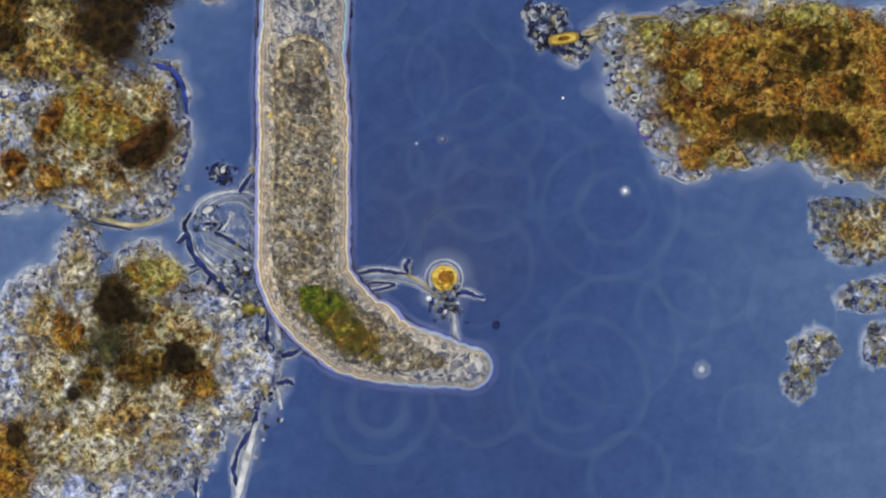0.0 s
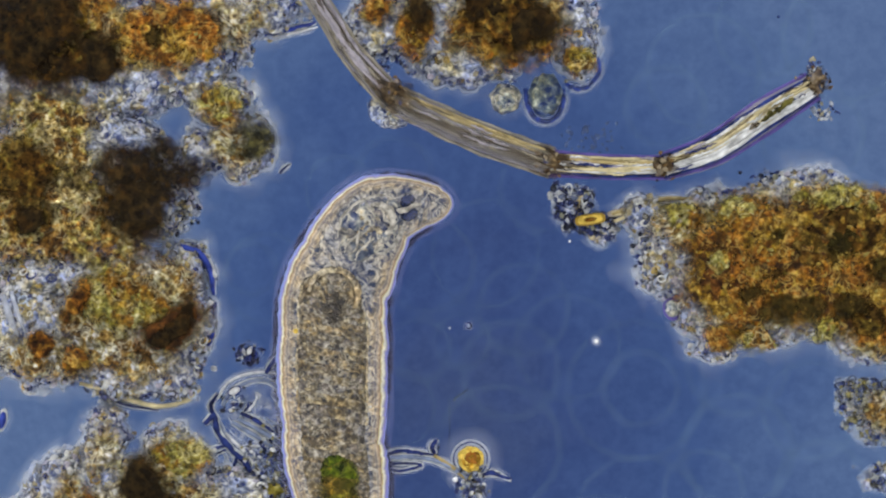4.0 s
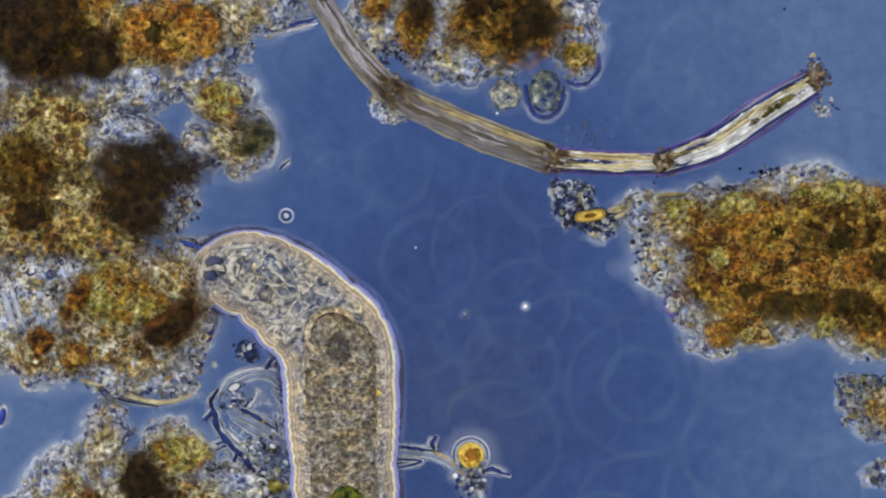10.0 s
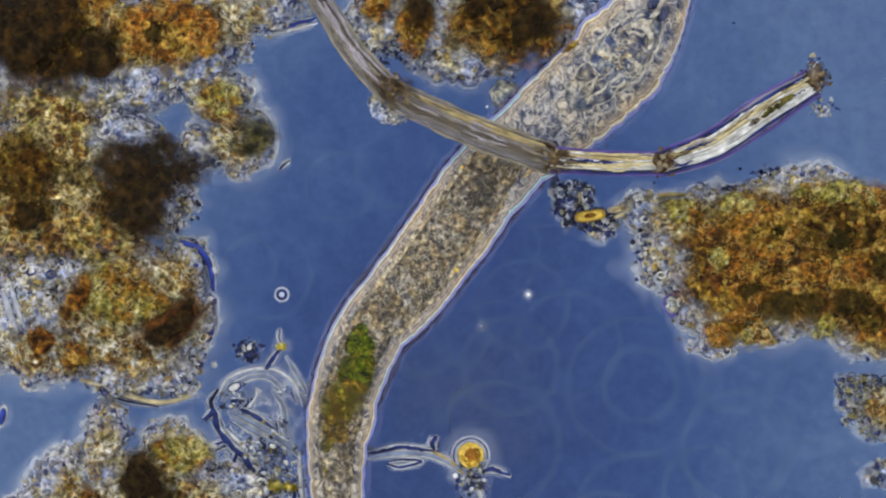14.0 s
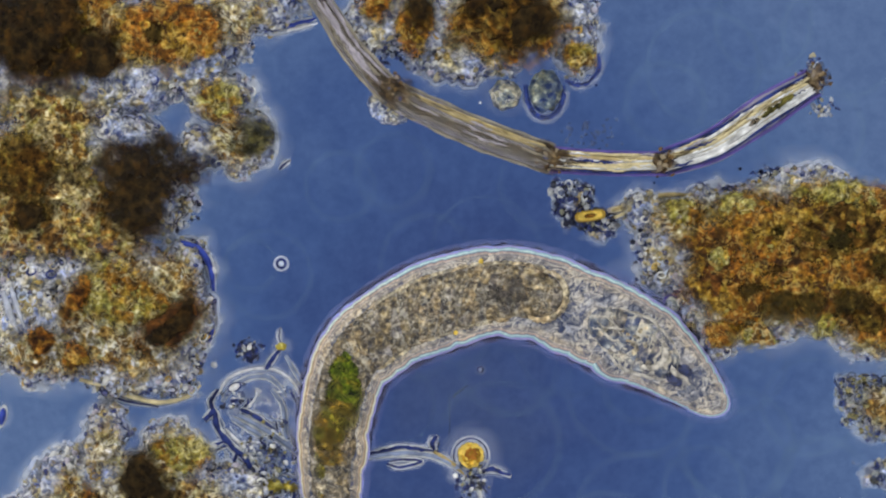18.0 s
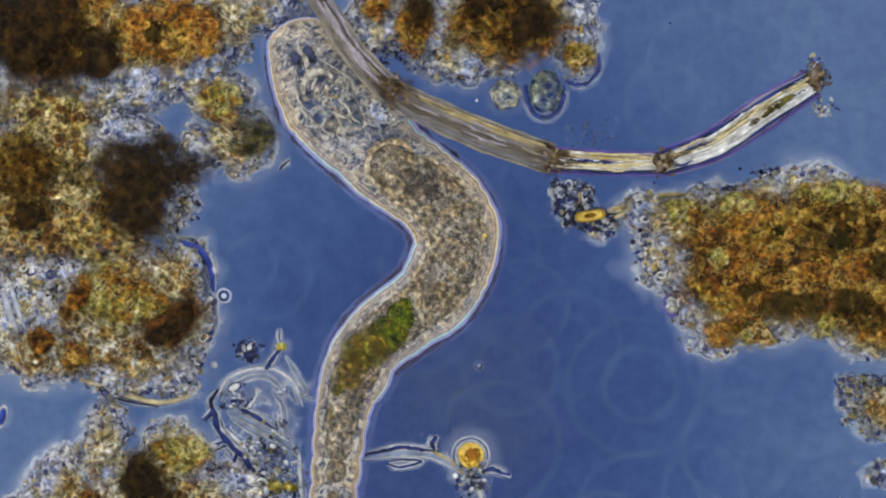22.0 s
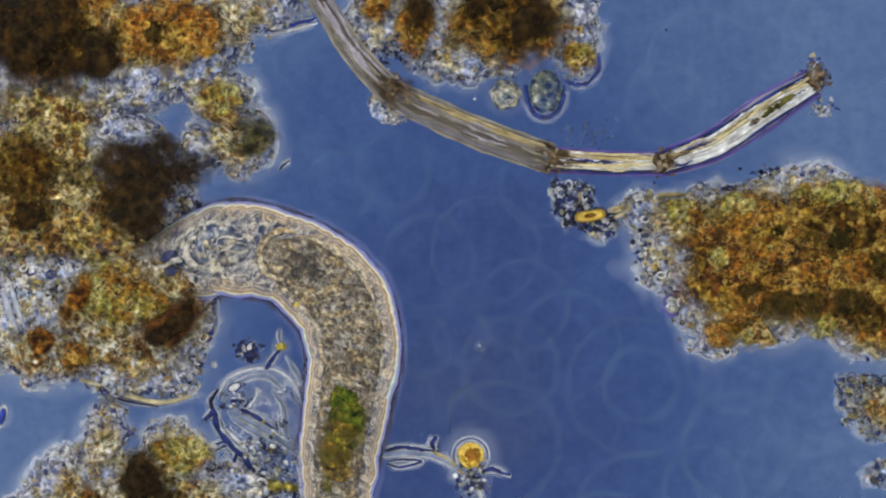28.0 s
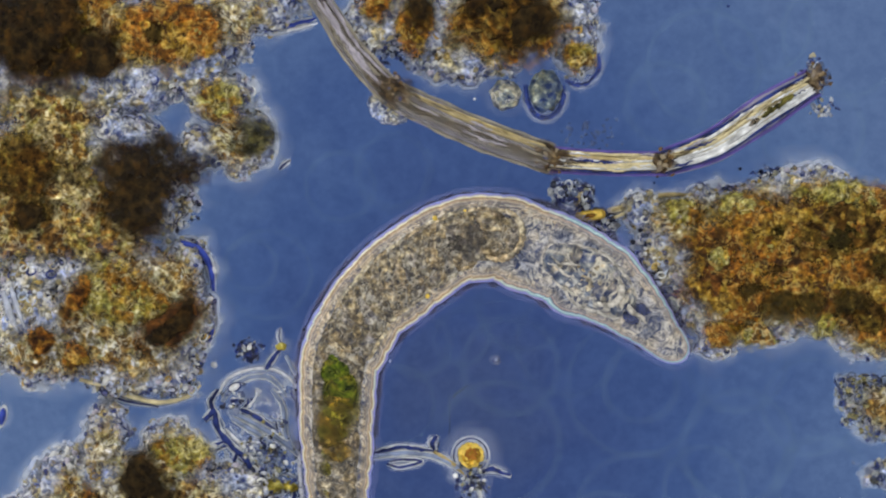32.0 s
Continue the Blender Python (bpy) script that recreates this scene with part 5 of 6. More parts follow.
crawl(12.5, (1100, 160, 60), (950, 270, 130), (780, 385, 145), (690, 485, 145), (622, 600, 140), (597, 690, 130), (600, 830, 120), (620, 1080, 60))
crawl(13.0, (1135, 20, 70), (1045, 175, 150), (880, 320, 132), (765, 432, 130), (665, 555, 118), (605, 660, 105), (596, 790, 105), (610, 1060, 62))
crawl(13.5, (1150, -10, 70), (1060, 140, 150), (900, 300, 130), (780, 420, 130), (675, 545, 118), (618, 620, 105), (594, 770, 105), (605, 1040, 62))
crawl(14.0, (1195, -40, 80), (1100, 105, 165), (893, 285, 135), (805, 400, 132), (718, 515, 124), (655, 585, 112), (596, 750, 100), (605, 1030, 62))
crawl(14.5, (1165, 30, 60), (1045, 180, 150), (885, 318, 130), (775, 430, 130), (675, 550, 118), (620, 625, 105), (596, 780, 105), (605, 1050, 62))
crawl(16.5, (1085, 548, 60), (990, 470, 130), (850, 475, 148), (730, 530, 148), (640, 600, 140), (600, 665, 125), (598, 830, 112), (605, 1080, 62))
crawl(17.0, (1188, 688, 60), (1080, 590, 152), (930, 495, 150), (800, 510, 142), (690, 582, 130), (614, 660, 108), (596, 830, 115), (600, 1080, 62))
crawl(17.5, (1268, 722, 55), (1140, 615, 142), (955, 515, 142), (815, 525, 140), (695, 590, 130), (616, 655, 120), (592, 820, 115), (600, 1080, 62))
crawl(18.0, (1240, 698, 70), (1125, 605, 150), (960, 525, 145), (820, 525, 150), (705, 570, 142), (625, 632, 124), (584, 790, 110), (600, 1070, 62))
crawl(18.5, (1155, 590, 80), (1090, 608, 145), (960, 590, 150), (840, 585, 145), (715, 605, 138), (625, 655, 122), (580, 800, 112), (600, 1070, 62))
crawl(19.0, (1045, 400, 60), (1090, 538, 126), (970, 632, 156), (845, 607, 155), (730, 603, 150), (628, 636, 128), (576, 775, 108), (600, 1070, 62))
crawl(19.5, (1012, 310, 60), (1058, 460, 122), (960, 605, 150), (845, 600, 153), (730, 602, 148), (625, 636, 128), (576, 775, 110), (600, 1070, 62))
crawl(20.0, (805, 255, 50), (945, 425, 150), (935, 560, 150), (850, 600, 152), (740, 612, 150), (635, 634, 128), (572, 770, 112), (590, 1060, 62))
crawl(20.5, (625, 145, 90), (780, 275, 140), (880, 430, 150), (820, 545, 140), (720, 605, 135), (635, 650, 120), (585, 770, 108), (585, 1040, 62))
crawl(21.0, (508, 92, 100), (642, 222, 165), (800, 305, 140), (840, 420, 132), (785, 520, 130), (712, 580, 125), (605, 690, 108), (586, 1000, 62))
crawl(21.5, (520, 60, 110), (610, 180, 150), (715, 285, 150), (800, 390, 140), (785, 490, 130), (720, 570, 122), (610, 690, 105), (584, 1000, 60))
crawl(22.0, (525, 70, 112), (577, 175, 165), (690, 290, 150), (805, 385, 135), (790, 490, 128), (735, 550, 122), (622, 650, 100), (580, 980, 60))
crawl(22.5, (475, 110, 90), (565, 170, 142), (690, 290, 150), (785, 390, 140), (770, 500, 130), (712, 565, 122), (620, 680, 105), (582, 990, 60))
crawl(23.0, (430, 105, 68), (545, 163, 162), (688, 290, 158), (783, 385, 140), (770, 490, 130), (712, 560, 125), (628, 665, 105), (582, 1000, 60))
crawl(23.5, (510, 65, 80), (580, 165, 142), (680, 300, 150), (742, 400, 142), (735, 490, 138), (680, 575, 128), (610, 710, 112), (590, 1010, 62))
crawl(24.0, (540, 75, 88), (592, 190, 165), (650, 320, 160), (692, 420, 152), (682, 520, 150), (645, 620, 135), (595, 750, 122), (600, 1020, 65))
crawl(24.5, (420, 340, 70), (525, 285, 130), (650, 360, 160), (682, 450, 155), (668, 545, 148), (640, 640, 132), (600, 770, 122), (600, 1040, 65))
crawl(25.0, (375, 390, 90), (503, 340, 142), (646, 366, 160), (692, 465, 152), (682, 575, 114), (650, 660, 136), (600, 790, 122), (600, 1050, 65))
crawl(25.5, (285, 465, 100), (425, 400, 140), (590, 405, 150), (660, 500, 150), (655, 600, 140), (630, 700, 135), (600, 820, 122), (600, 1050, 65))
crawl(27.5, (200, 480, 100), (340, 440, 150), (490, 440, 150), (595, 515, 150), (620, 600, 150), (615, 670, 138), (592, 800, 125), (600, 1060, 65))
crawl(28.0, (280, 480, 110), (375, 440, 145), (490, 450, 150), (595, 520, 158), (622, 605, 152), (618, 685, 142), (596, 820, 122), (600, 1060, 65))
crawl(28.5, (340, 430, 80), (450, 425, 130), (580, 500, 168), (615, 580, 168), (620, 660, 162), (608, 745, 150), (600, 860, 140), (610, 1090, 65))
crawl(29.0, (605, 205, 55), (546, 352, 160), (565, 490, 168), (603, 590, 185), (610, 670, 185), (602, 760, 180), (605, 870, 150), (620, 1100, 62))
crawl(29.5, (575, 45, 60), (570, 190, 122), (570, 380, 150), (585, 480, 155), (595, 590, 160), (592, 690, 160), (600, 830, 148), (615, 1090, 62))
crawl(30.0, (525, 110, 85), (570, 220, 150), (580, 370, 155), (594, 480, 160), (602, 590, 160), (602, 690, 168), (600, 830, 148), (615, 1090, 62))
crawl(30.5, (675, 242, 70), (595, 265, 150), (570, 410, 155), (580, 500, 155), (587, 600, 155), (592, 700, 158), (598, 840, 142), (612, 1090, 62))
crawl(31.0, (965, 350, 80), (800, 328, 140), (640, 358, 135), (604, 465, 152), (603, 570, 158), (596, 675, 156), (592, 830, 130), (608, 1090, 62))
crawl(31.5, (950, 425, 80), (880, 345, 130), (740, 372, 150), (652, 462, 150), (605, 570, 145), (592, 680, 138), (592, 830, 122), (605, 1085, 62))
crawl(32.0, (1172, 598, 55), (1045, 492, 145), (885, 418, 140), (755, 455, 145), (650, 545, 135), (602, 635, 128), (594, 780, 115), (602, 1080, 62))

NODES_U = np.array([0, 1, 2, 3, 4, 5, 6, 7.0])
PLACES = np.linspace(0, 1, SEGMENTS)
FOLDS = np.random.default_rng(17).uniform(-1, 1, SEGMENTS)


def body_line(spots):
    """Centre, half-width and direction of every segment along the worm's line."""
    fine = np.linspace(0, 7, 281)
    line = np.stack([spline(spots[:, 0], fine), spline(spots[:, 1], fine)], 1)
    weights = np.exp(-0.5 * (np.arange(-40, 41) / 10.0) ** 2)
    weights /= weights.sum()
    for k in range(2):  # round the bends
        before, after = 2 * line[0, k] - line[40:0:-1, k], 2 * line[-1, k] - line[-2:-42:-1, k]
        line[:, k] = np.convolve(np.concatenate([before, line[:, k], after]), weights, "valid")
    width = np.interp(fine, NODES_U, spots[:, 2])
    # the snout tapers to its tip
    u = np.interp(PLACES, (0, 0.16, 0.32, 0.44, 0.56, 0.68, 0.86, 1.0), NODES_U)
    centre = np.stack([np.interp(u, fine, line[:, 0]), np.interp(u, fine, line[:, 1])], 1)
    ahead = np.gradient(centre, axis=0)
    tip = np.clip(u, 0, 1)
    # widened by 9 for the halo painted on the rim
    half = np.interp(u, fine, width) / 2 + 9
    snout = spots[0, 2] / 2 + 2
    half = np.where(u < 1, snout + (np.interp(1.0, fine, width) / 2 + 9 - snout) * (0.3 * np.sin(tip * math.pi / 2) + 0.7 * tip), half)
    # skin folds: small everywhere, deeper on the inner side of a bend
    ahead_unit = ahead / (np.linalg.norm(ahead, axis=1, keepdims=True) + 1e-9)
    turn = np.zeros(SEGMENTS)
    turn[1:-1] = ahead_unit[:-2, 0] * ahead_unit[2:, 1] - ahead_unit[:-2, 1] * ahead_unit[2:, 0]
    bend = np.convolve(np.pad(turn, 2, "edge"), np.ones(5) / 5, "valid")
    fold = FOLDS * 4.5 * np.clip(np.abs(bend) / 0.16, 0, 1)
    normal = np.stack([-ahead_unit[:, 1], ahead_unit[:, 0]], 1)
    centre = centre + normal * (np.sign(bend) * fold)[:, None]
    waist = 5.0 * np.exp(-((np.arange(SEGMENTS) - 15) / 1.6) ** 2) + 4.0 * np.exp(-((np.arange(SEGMENTS) - 33) / 1.6) ** 2)
    half = half + fold + 1.6 * FOLDS[::-1] - waist
    return centre, half, np.arctan2(-ahead[:, 1], ahead[:, 0])


def in_time(t):
    """The worm's spots at any time, on smooth curves through the poses."""
    times = [p[0] for p in POSES]
    k = float(np.interp(t, times, np.arange(len(times))))
    stack = np.stack([p[1] for p in POSES])
    i = min(int(k), len(times) - 2)
    f = k - i
    f = f * f * (3 - 2 * f) * 0.4 + f * 0.6
    return stack[i] * (1 - f) + stack[i + 1] * f


def wall_material():
    """The body wall: grainy flesh, a clear margin and a bright rim line with painted optical fringes, by the distance
    from the segment's middle.
    """
    mat, tree, shader = nodes("worm_wall", 0.3)
    link = tree.links.new
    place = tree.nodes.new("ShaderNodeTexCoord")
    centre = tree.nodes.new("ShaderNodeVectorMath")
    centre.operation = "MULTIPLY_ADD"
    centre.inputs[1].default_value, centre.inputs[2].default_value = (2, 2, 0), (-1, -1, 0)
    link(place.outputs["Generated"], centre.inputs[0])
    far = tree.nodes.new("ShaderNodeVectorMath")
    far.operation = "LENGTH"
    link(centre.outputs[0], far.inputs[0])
    # outer bands hold painted colour fringes and a pale blue optical halo
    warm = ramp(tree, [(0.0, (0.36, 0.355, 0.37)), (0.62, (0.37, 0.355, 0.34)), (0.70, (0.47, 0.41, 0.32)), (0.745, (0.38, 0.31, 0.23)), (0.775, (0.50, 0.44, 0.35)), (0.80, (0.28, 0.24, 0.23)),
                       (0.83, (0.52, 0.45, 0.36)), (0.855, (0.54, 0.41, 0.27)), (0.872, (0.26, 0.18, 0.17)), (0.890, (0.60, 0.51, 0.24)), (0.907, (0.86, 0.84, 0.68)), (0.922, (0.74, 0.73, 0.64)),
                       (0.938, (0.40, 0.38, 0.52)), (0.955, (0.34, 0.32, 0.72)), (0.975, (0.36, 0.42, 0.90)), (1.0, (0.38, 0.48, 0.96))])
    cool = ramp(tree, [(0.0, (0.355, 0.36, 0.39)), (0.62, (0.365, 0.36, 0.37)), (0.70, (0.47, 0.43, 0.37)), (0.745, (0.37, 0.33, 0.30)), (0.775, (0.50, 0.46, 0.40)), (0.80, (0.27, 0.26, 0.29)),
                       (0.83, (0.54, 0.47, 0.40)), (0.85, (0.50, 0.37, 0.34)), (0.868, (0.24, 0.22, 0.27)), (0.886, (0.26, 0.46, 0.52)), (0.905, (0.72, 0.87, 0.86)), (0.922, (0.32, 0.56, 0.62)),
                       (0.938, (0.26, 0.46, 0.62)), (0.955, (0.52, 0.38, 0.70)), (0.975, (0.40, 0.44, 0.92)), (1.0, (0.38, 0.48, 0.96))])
    stretch = tree.nodes.new("ShaderNodeObjectInfo")
    where = node(tree, "ShaderNodeTexNoise", Scale=4.5, Detail=1.0)
    link(stretch.outputs["Location"], where.inputs["Vector"])
    which = ramp(tree, [(0.46, (0, 0, 0)), (0.54, (1, 1, 1))])
    link(where.outputs[0], which.inputs[0])
    bands = tree.nodes.new("ShaderNodeMix")
    bands.data_type = "RGBA"
    link(which.outputs[0], bands.inputs[0])
    ripple = node(tree, "ShaderNodeTexNoise", Scale=24.0, Detail=2.0, Roughness=0.6)
    link(place.outputs["Object"], ripple.inputs["Vector"])
    wavy = tree.nodes.new("ShaderNodeMath")
    wavy.operation = "MULTIPLY_ADD"
    wavy.inputs[1].default_value = 0.13
    link(ripple.outputs[0], wavy.inputs[0])
    shifted = tree.nodes.new("ShaderNodeMath")
    shifted.inputs[1].default_value = -0.065
    link(far.outputs["Value"], shifted.inputs[0])
    link(shifted.outputs[0], wavy.inputs[2])
    link(wavy.outputs[0], warm.inputs[0])
    link(wavy.outputs[0], cool.inputs[0])
    link(warm.outputs[0], bands.inputs[6])
    link(cool.outputs[0], bands.inputs[7])
    place_own = own_coordinates(tree)
    grain = node(tree, "ShaderNodeTexNoise", Scale=52.0, Detail=3.0, Roughness=0.6, Distortion=1.6)
    patch = node(tree, "ShaderNodeTexNoise", Scale=16.0, Detail=2.0)
    link(place_own, grain.inputs["Vector"])
    link(place_own, patch.inputs["Vector"])
    tones = ramp(tree, [(0.35, (0.09, 0.13, 0.26)), (0.44, (0.42, 0.43, 0.48)), (0.53, (0.82, 0.80, 0.78)), (0.65, (1.45, 1.42, 1.35))])
    link(grain.outputs[0], tones.inputs[0])
    shades = ramp(tree, [(0.34, (0.48, 0.55, 0.72)), (0.5, (0.92, 0.94, 0.97)), (0.64, (1.12, 1.06, 0.92))])
    link(patch.outputs[0], shades.inputs[0])
    flesh = tree.nodes.new("ShaderNodeMix")
    flesh.data_type, flesh.blend_type = "RGBA", "MULTIPLY"
    flesh.inputs[0].default_value = 1.0
    link(tones.outputs[0], flesh.inputs[6])
    link(shades.outputs[0], flesh.inputs[7])
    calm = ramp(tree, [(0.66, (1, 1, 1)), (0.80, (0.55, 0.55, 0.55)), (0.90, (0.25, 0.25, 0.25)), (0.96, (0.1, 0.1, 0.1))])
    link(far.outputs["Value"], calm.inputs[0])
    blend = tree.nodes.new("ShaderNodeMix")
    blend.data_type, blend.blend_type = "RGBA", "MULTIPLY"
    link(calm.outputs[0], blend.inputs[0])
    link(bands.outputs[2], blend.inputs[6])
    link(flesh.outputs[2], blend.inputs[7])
    bright, dark = curls(tree, place_own, 21.0)
    inside = ramp(tree, [(0.74, (1, 1, 1)), (0.86, (0, 0, 0))])
    link(far.outputs["Value"], inside.inputs[0])
    shares = []
    for strand in (dark, bright):
        within = tree.nodes.new("ShaderNodeMath")
        within.operation = "MULTIPLY"
        link(strand, within.inputs[0])
        link(inside.outputs[0], within.inputs[1])
        shares.append(within.outputs[0])
    colour = laid_over(tree, laid_over(tree, blend.outputs[2], (0.03, 0.05, 0.15), shares[0], 0.62), (0.72, 0.70, 0.63), shares[1], 0.42)
    link(colour, shader.inputs["Base Color"])
    relief = node(tree, "ShaderNodeBump", Strength=0.3, Distance=0.005)
    link(grain.outputs[0], relief.inputs["Height"])
    link(relief.outputs[0], shader.inputs["Normal"])
    return mat


WALL = wall_material()
GUT = granular("gut", [(0.33, (0.048, 0.048, 0.055)), (0.44, (0.112, 0.094, 0.070)), (0.55, (0.225, 0.190, 0.138)), (0.68, (0.48, 0.43, 0.34))],
               [(0.33, (0.95, 0.88, 0.70)), (0.46, (0.92, 0.92, 0.82)), (0.56, (0.72, 0.76, 0.77)), (0.68, (0.92, 0.98, 1.12))], scale=100, wide=16, spark=(0.62, 0.60, 0.52), ink=(0.035, 0.045, 0.08), threads_size=0.36, curly=0.6, hues=0.55)
FOOD = granular("green_food", [(0.30, (0.012, 0.020, 0.003)), (0.48, (0.044, 0.062, 0.005)), (0.60, (0.105, 0.120, 0.010)), (0.74, (0.24, 0.235, 0.045))],
                [(0.32, (1.0, 0.78, 0.45)), (0.48, (0.55, 0.6, 0.4)), (0.62, (0.85, 1.0, 0.4))], scale=70, wide=18, spark=(0.34, 0.36, 0.05), ink=(0.012, 0.022, 0.004), threads_size=0.5, curly=0.5, patchy=0.5, dissolve=(0.1, 0.75, 0.9, 0.93))

STALE = granular("olive_food", [(0.30, (0.025, 0.022, 0.006)), (0.48, (0.078, 0.066, 0.014)), (0.60, (0.165, 0.138, 0.028)), (0.74, (0.36, 0.31, 0.10))],
                 [(0.35, (1.0, 0.75, 0.45)), (0.6, (0.85, 0.95, 0.5))], scale=75, wide=18, spark=(0.42, 0.35, 0.10), ink=(0.02, 0.018, 0.006), threads_size=0.5, curly=0.5, patchy=0.5, dissolve=(0.1, 0.9, 1.3, 0.72))
THROAT = granular("throat", [(0.34, (0.022, 0.036, 0.10)), (0.45, (0.115, 0.130, 0.16)), (0.56, (0.25, 0.255, 0.255)), (0.68, (0.50, 0.48, 0.43))],
                  [(0.35, (1.0, 0.92, 0.78)), (0.5, (1.0, 1.0, 1.0)), (0.62, (0.72, 0.82, 1.0))], scale=52, wide=14, spark=(0.80, 0.76, 0.62), ink=(0.02, 0.035, 0.12), threads_size=0.40, mosaic=58, curly=0.9)

LIP = plain("pale_rim", (0.40, 0.385, 0.35), 0.4, 0.65, 75)
CAP = granular("gut_cap", [(0.33, (0.10, 0.09, 0.08)), (0.46, (0.29, 0.25, 0.175)), (0.56, (0.46, 0.405, 0.285)), (0.68, (0.64, 0.59, 0.46))], [(0.3, (1, 0.9, 0.75)), (0.7, (0.9, 0.95, 1.0))], scale=90, hues=0.3)
MURK = granular("gut_murk", [(0.32, (0.035, 0.035, 0.04)), (0.50, (0.085, 0.080, 0.075)), (0.70, (0.24, 0.22, 0.18))], [(0.3, (1, 0.95, 0.85)), (0.7, (0.9, 0.95, 1.05))], scale=80, dissolve=(0.1, 0.9, 1.4, 0.7))

CLEFT = plain("cleft_blue", (0.035, 0.050, 0.14), 0.4, 0.8, 75, clear=0.45)
# nearly clear discs that imitate the soft glow round the worm
BODY_HALO = plain("worm_halo", (0.42, 0.45, 0.80), 0.3, 0.1, 24, clear=0.962)

worm = thing("worm", 600, 880, "translucent grey-brown worm with green food in its gut", "worm")
BODY = []
ORGANS = []


def build_worm():
    lines = [body_line(in_time(t)) for t in np.arange(0, 32.01, 0.5)]
    halves = np.stack([l[1] for l in lines])
    verts, faces = ico(3)
    rng = random.Random(4)
    for k in range(SEGMENTS):
        low, high = halves[:, k].min(), halves[:, k].max()
        high = max(high, low * 1.05)
        if k < 5:  # the tip stays rounded
            low = max(low, high * 0.62)
        place = PLACES[k]
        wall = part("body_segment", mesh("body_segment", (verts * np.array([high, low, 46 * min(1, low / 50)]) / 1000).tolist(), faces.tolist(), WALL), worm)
        # overlapping clear disc, part of the imitated glow round the body
        sheath = part("mucus_sheath", mesh("mucus_sheath", (verts * np.array([high + 12, low + 12, 2.5]) / 1000).tolist(), faces.tolist(), BODY_HALO), wall, "faint soft optical halo round the body, drawn as clear discs")
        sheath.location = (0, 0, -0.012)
        wide = 0.67 * (low + high) / 2
        if 0.30 <= place <= 0.975:
            front = min(1, 0.55 + (place - 0.30) / 0.05 * 0.45, max(0.1, (1.0 - place) / 0.09))
            gut = part("gut", mesh("gut", (verts * np.array([high * 0.66 * front, low * 0.66 * front, 30]) / 1000).tolist(), faces.tolist(), GUT), wall)
            gut.location = (0, 0, 0.026)
            if place < 0.62:
                edge = part("gut_rim", mesh("gut_rim", (verts * np.array([high * 0.66 * front + 7, low * 0.66 * front + 7, 26]) / 1000).tolist(), faces.tolist(), CAP), wall)
                edge.location = (0, 0, 0.023)
        if 0.675 <= place <= 0.92:
            ends = math.sin(math.pi * (place - 0.645) / 0.285) ** 0.45 * rng.uniform(0.78, 1.1)
            meal = part("food", ball("food", wide * (0.70 if place < 0.77 else 0.82) * max(ends, 0.62), FOOD if place < 0.75 or (place < 0.80 and k % 2) else STALE, 0.5, 3), wall)
            meal.location = (rng.uniform(-0.006, 0.006), rng.uniform(-0.009, 0.009), 0.044)
        if 0.08 <= place <= 0.22:
            bulb = math.sin(math.pi * (place - 0.06) / 0.18) ** 0.5
            edge = part("pharynx_rim", mesh("pharynx_rim", (verts * np.array([wide * 0.95 * bulb + 4, wide * 0.95 * bulb + 4, 24]) / 1000).tolist(), faces.tolist(), LIP), wall)
            edge.location = (0, 0, 0.029 * min(1, low / 50))
            throat = part("pharynx", mesh("pharynx", (verts * np.array([wide * 0.92 * bulb, wide * 0.92 * bulb, 28]) / 1000).tolist(), faces.tolist(), THROAT), wall)
            throat.location = (0, 0, 0.033 * min(1, low / 50))
        if k in (8, 9):
            knot = part("pharynx_core", ball("pharynx_core", low * (0.28, 0.24)[k - 8], CAP, 0.35, 4, 0.8, k), wall, "cream granular core")
            knot.location = (0, rng.uniform(-0.06, 0.06) * low / 1000, 0.054 * min(1, low / 50))
        if place >= 0.30 and place < 0.70 and k % 2 == 0:
            for _ in range(2):
                a = rng.uniform(0, 6.28)
                drop = part("oil_droplet", ball("oil_droplet", rng.uniform(3.0, 5.5), GOLD if rng.random() < 0.6 else LIP, 0.7, 2, 0.3, k), wall, "small yellow oil droplet")
                drop.location = (high * 0.69 * math.cos(a) / 1000, low * 0.69 * math.sin(a) / 1000, 0.035)
        if k in (18, 19, 20):  # the darker front of the gut
            pit = part("gut_hollow", ball("gut_hollow", low * (0.24, 0.28, 0.20)[k - 18], MURK, 0.2, 4, 0.8, k + 3), wall)
            pit.location = (0, rng.uniform(-0.08, 0.08) * low / 1000, 0.054)
        if k == 16:
            cap = part("gut_cap", mesh("gut_cap", (verts * np.array([wide * 0.75, wide * 0.75, 26]) / 1000).tolist(), faces.tolist(), CAP), wall)
            cap.location = (0, 0, 0.024)
        BODY.append((wall, low, high))
    build_organs(halves)


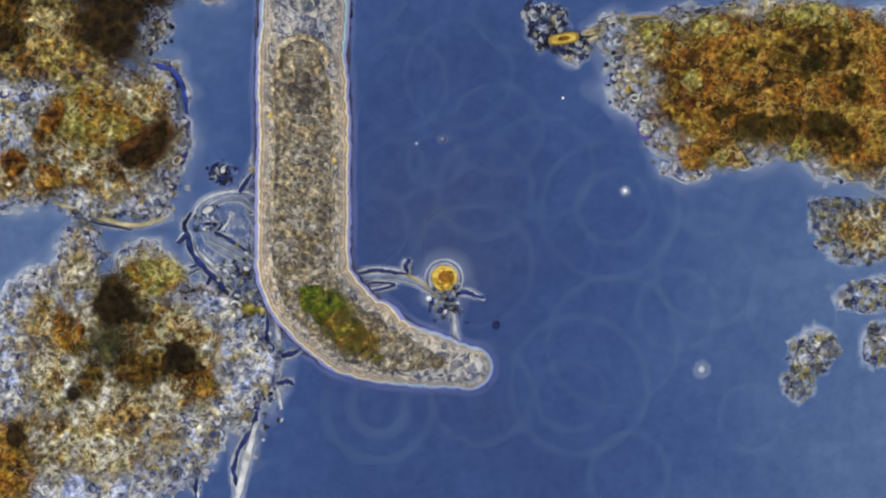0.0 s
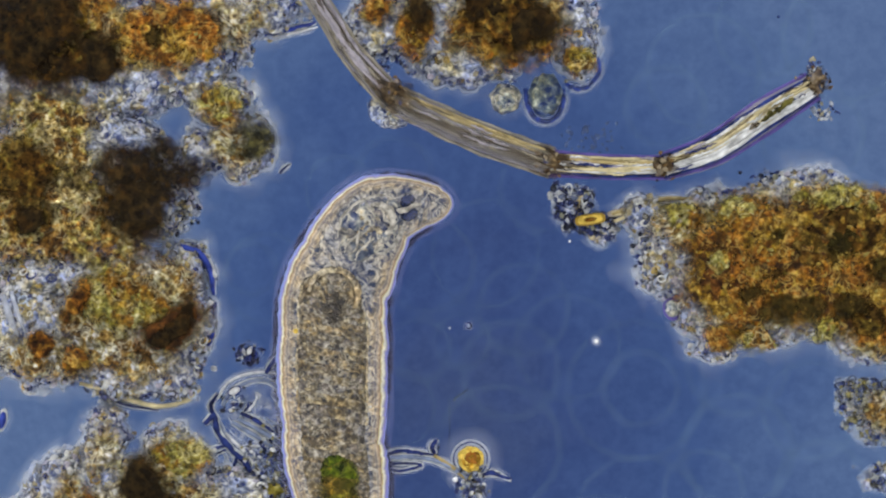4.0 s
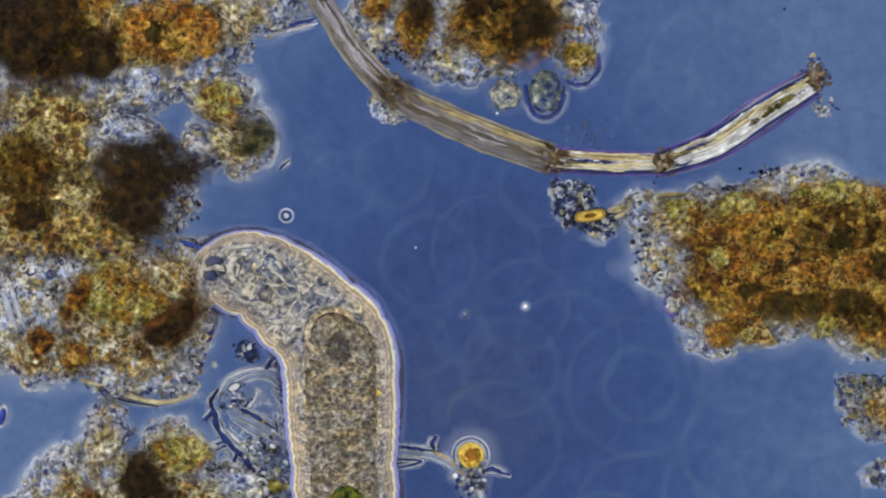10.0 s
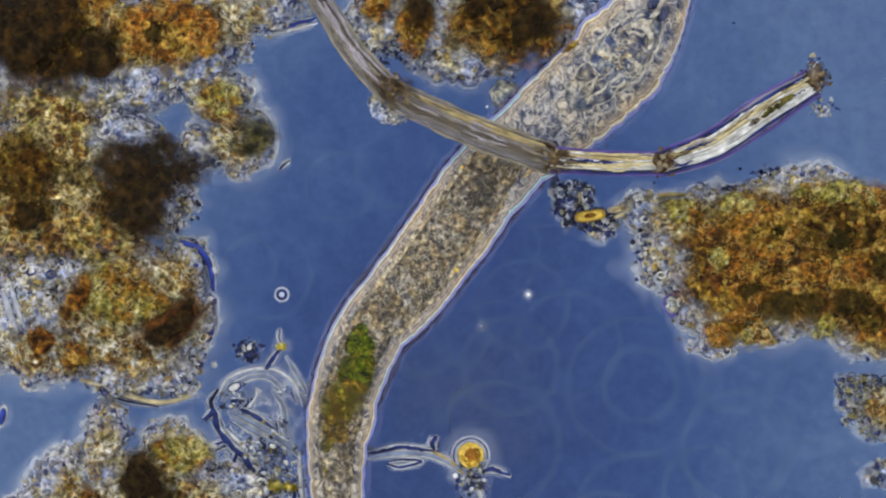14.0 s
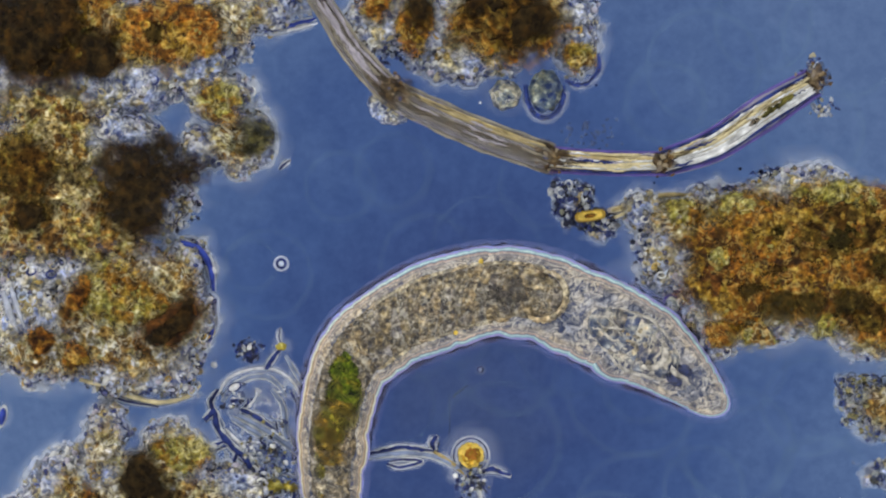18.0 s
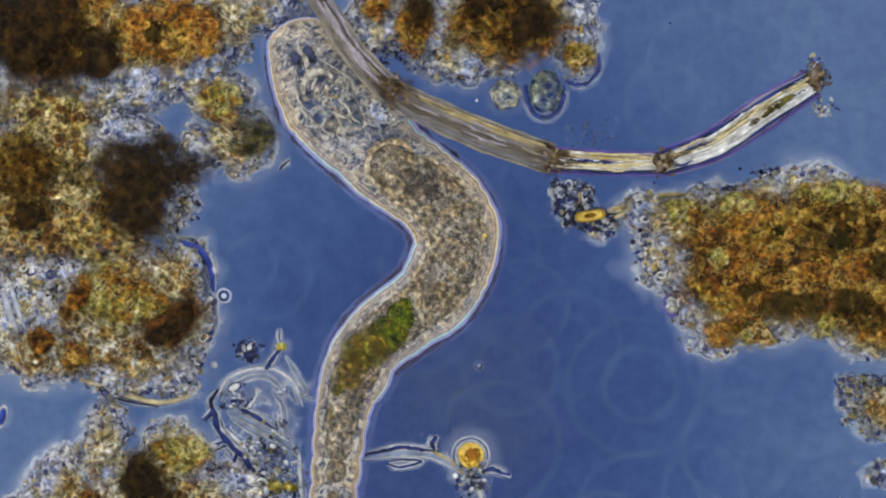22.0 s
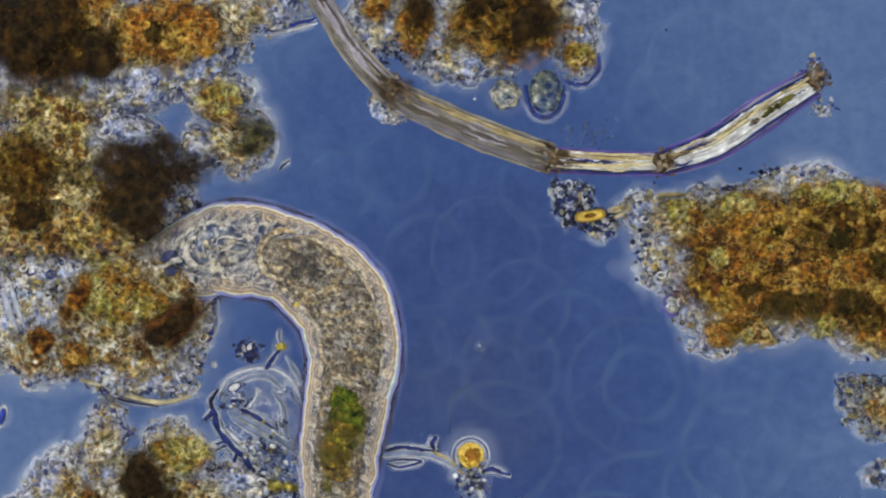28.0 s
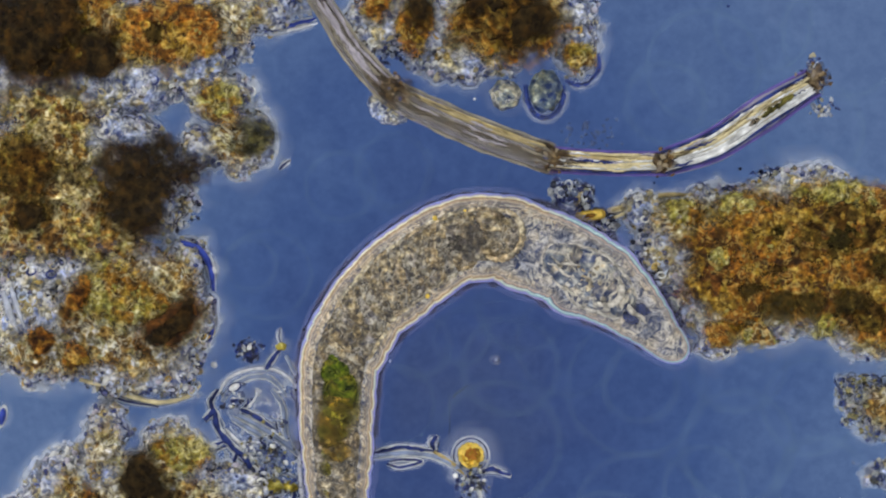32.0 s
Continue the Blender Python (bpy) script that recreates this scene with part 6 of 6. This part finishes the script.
def build_organs(halves):
    """Organs that keep their direction along the body: the pale arc and strand before the pharynx with dark clefts beside, and the pale front of the gut. Their x points to the tail."""
    def line(name, points, radii, material, k, z, label):
        ob = part(name, tube(name, [(784 + x, 441 - y, 0) for x, y in points], radii, material, (784, 441), 8, 0.22, k + len(points)), worm, label)
        ORGANS.append((ob, k, z))
    r = 0.50 * halves[:, 6].min()
    line("pharynx_arc", [(12 + r * math.cos(a), r * math.sin(a)) for a in np.linspace(1.75, 4.6, 7)], [3, 5, 6, 6.5, 6, 5, 3], LIP, 6, 0.109, "pale cream arc before the pharynx")
    line("strand", [(12 - r, 0), (-r - 2, 2), (-r - 18, -1), (-r - 32, 3)], [5, 4.4, 3.6, 2], LIP, 5, 0.109, "pale strand to the mouth")
    for side, length in ((1, 15), (-1, 12)):
        cleft = part("cleft", ball("cleft", 1.0, CLEFT, 1.0, 4, 0.35, side + 2), worm, "dark blue cleft beside the strand")
        cleft.data.transform(Matrix.Translation(((-r - 8 + side * 3) / 1000, side * 0.012, 0)) @ Matrix.Diagonal((length, 9.5, 7, 1)))
        ORGANS.append((cleft, 5, 0.101))
    for y, bend in ((-9, 5), (4, -6), (15, 4)):
        line("pharynx_fold", [(-14, y), (2, y + bend), (20, y - bend * 0.5), (38, y + bend * 0.4)], [1.2, 2.5, 2.3, 1.0], LIP, 10, 0.114, "pale fold of the pharynx")
    r = 0.60 * halves[:, 17].min()
    line("gut_front", [(r * 0.75 + r * math.cos(a), r * math.sin(a)) for a in np.linspace(1.35, 4.93, 9)], [3, 5, 6, 6, 6, 6, 6, 5, 3], CAP, 15, 0.100, "pale cream granular front of the gut")


build_worm()


def drift(particle, places):
    walk(particle, [(t, pose(*at(u, v), z[0] / 1000 if z else 0)) for t, u, v, *z in places])


def motions():
    ox, oy = at(600, 880)
    times = np.round(np.arange(0, 32.01, 0.25), 2)
    lines = [body_line(in_time(t)) for t in times]
    for k, (segment, low, high) in enumerate(BODY):
        rows, last = [], None
        for t, (centre, half, heading) in zip(times, lines):
            share = min(1, max(0, (half[k] ** 2 - low ** 2) / (high ** 2 - low ** 2)))
            turn = heading[k] + math.asin(math.sqrt(share))
            if last is not None:
                turn += math.pi * round((last - turn) / math.pi)
            last = turn
            x, y = at(*centre[k])
            u, v = centre[k]
            dip = max(0, min(1, (430 - u) / 110)) * max(0, min(1, (v - 385) / 50))
            rows.append((t, pose(x - ox, y - oy, 0.05 - 0.020 * dip, 0, 0, math.degrees(turn))))
        walk(segment, rows)
    times = np.round(np.arange(0, 32.01, 0.125), 3)
    lines = [body_line(in_time(t)) for t in times]
    for organ, k, z in ORGANS:
        rows, last = [], None
        for t, (centre, half, heading) in zip(times, lines):
            turn = heading[k] if last is None else last + math.remainder(heading[k] - last, 2 * math.pi)
            last = turn
            u, v = centre[k]
            x, y = at(u, v)
            dip = max(0, min(1, (430 - u) / 110)) * max(0, min(1, (v - 385) / 50))
            rows.append((t, pose(x - ox, y - oy, z - 0.020 * dip, 0, 0, math.degrees(turn))))
        walk(organ, rows)
    drift(BUBBLE, [(0, 585, 560), (3, 588, 560), (3.5, 592, 540), (4.4, 602, 420), (5.5, 628, 325), (6, 668, 360), (6.6, 660, 361), (7, 640, 363), (8, 600, 370), (9, 562, 347), (10, 506, 382),
                   (11, 500, 473), (12, 487, 480), (13, 493, 504), (14, 498, 522), (17, 493, 474), (18, 497, 467), (19, 515, 450), (20, 493, 456), (21, 416, 508, 20),
                   (22, 396, 524, 40), (23, 391, 518, 45), (24, 382, 534, 45), (25, 383, 540, 45), (28, 330, 500, 40), (32, 330, 490, 40)])
    drift(SPECK, [(0, 1154, 652), (0.5, 1146, 573), (1, 1159, 569), (1.5, 1165, 582), (2, 1144, 616), (2.5, 1102, 592), (3, 1127, 599), (3.5, 1070, 608), (5.5, 1038, 542), (6, 995, 570),
                  (6.3, 957, 549), (6.6, 950, 533), (7, 946, 533), (8, 935, 530), (9, 943, 538), (10, 930, 543), (11, 941, 546),
                  (12, 952, 534), (13, 944, 527), (14, 935, 522), (17, 845, 587), (19, 838, 606), (20, 815, 592), (21, 778, 540), (22, 785, 500), (23, 770, 500), (24, 676, 540), (25, 676, 560), (28, 622, 610), (30, 600, 600), (31, 603, 560), (32, 665, 540)])
    drift(FLECK, [(0, 1044, 487), (1, 1040, 480), (2, 1038, 472), (3, 1031, 458), (3.5, 1022, 443), (6, 940, 300), (10, 880, 200), (32, 840, 175)])
    drift(TINY, [(0, 784, 568), (3, 787, 566), (5.5, 809, 590), (6, 774, 545), (6.6, 773, 518), (7, 755, 501), (7.5, 741, 490), (8, 725, 483), (9, 730, 457), (12, 740, 430), (17, 700, 560), (32, 690, 640)])
    drift(MOTE, [(0, 1350, 60), (3, 1375, 30), (6, 1385, 15), (9, 1393, 15), (13, 1340, 18), (14, 1300, 40), (17, 1065, 146), (18, 1056, 150), (20, 1130, 88), (22, 1187, 40), (24, 1175, 48),
                 (28, 1180, 52), (29, 1185, 47), (32, 1290, 10)])
    drift(DOT, [(0, 830, 560), (6, 828, 572), (7, 825, 570), (9, 820, 565), (11, 833, 552), (12, 847, 563), (13, 853, 575), (14, 852, 578), (17, 851, 622), (18, 850, 655),
                (21, 847, 652), (24, 850, 635), (28, 849, 613), (31, 858, 618), (32, 878, 638)])


motions()
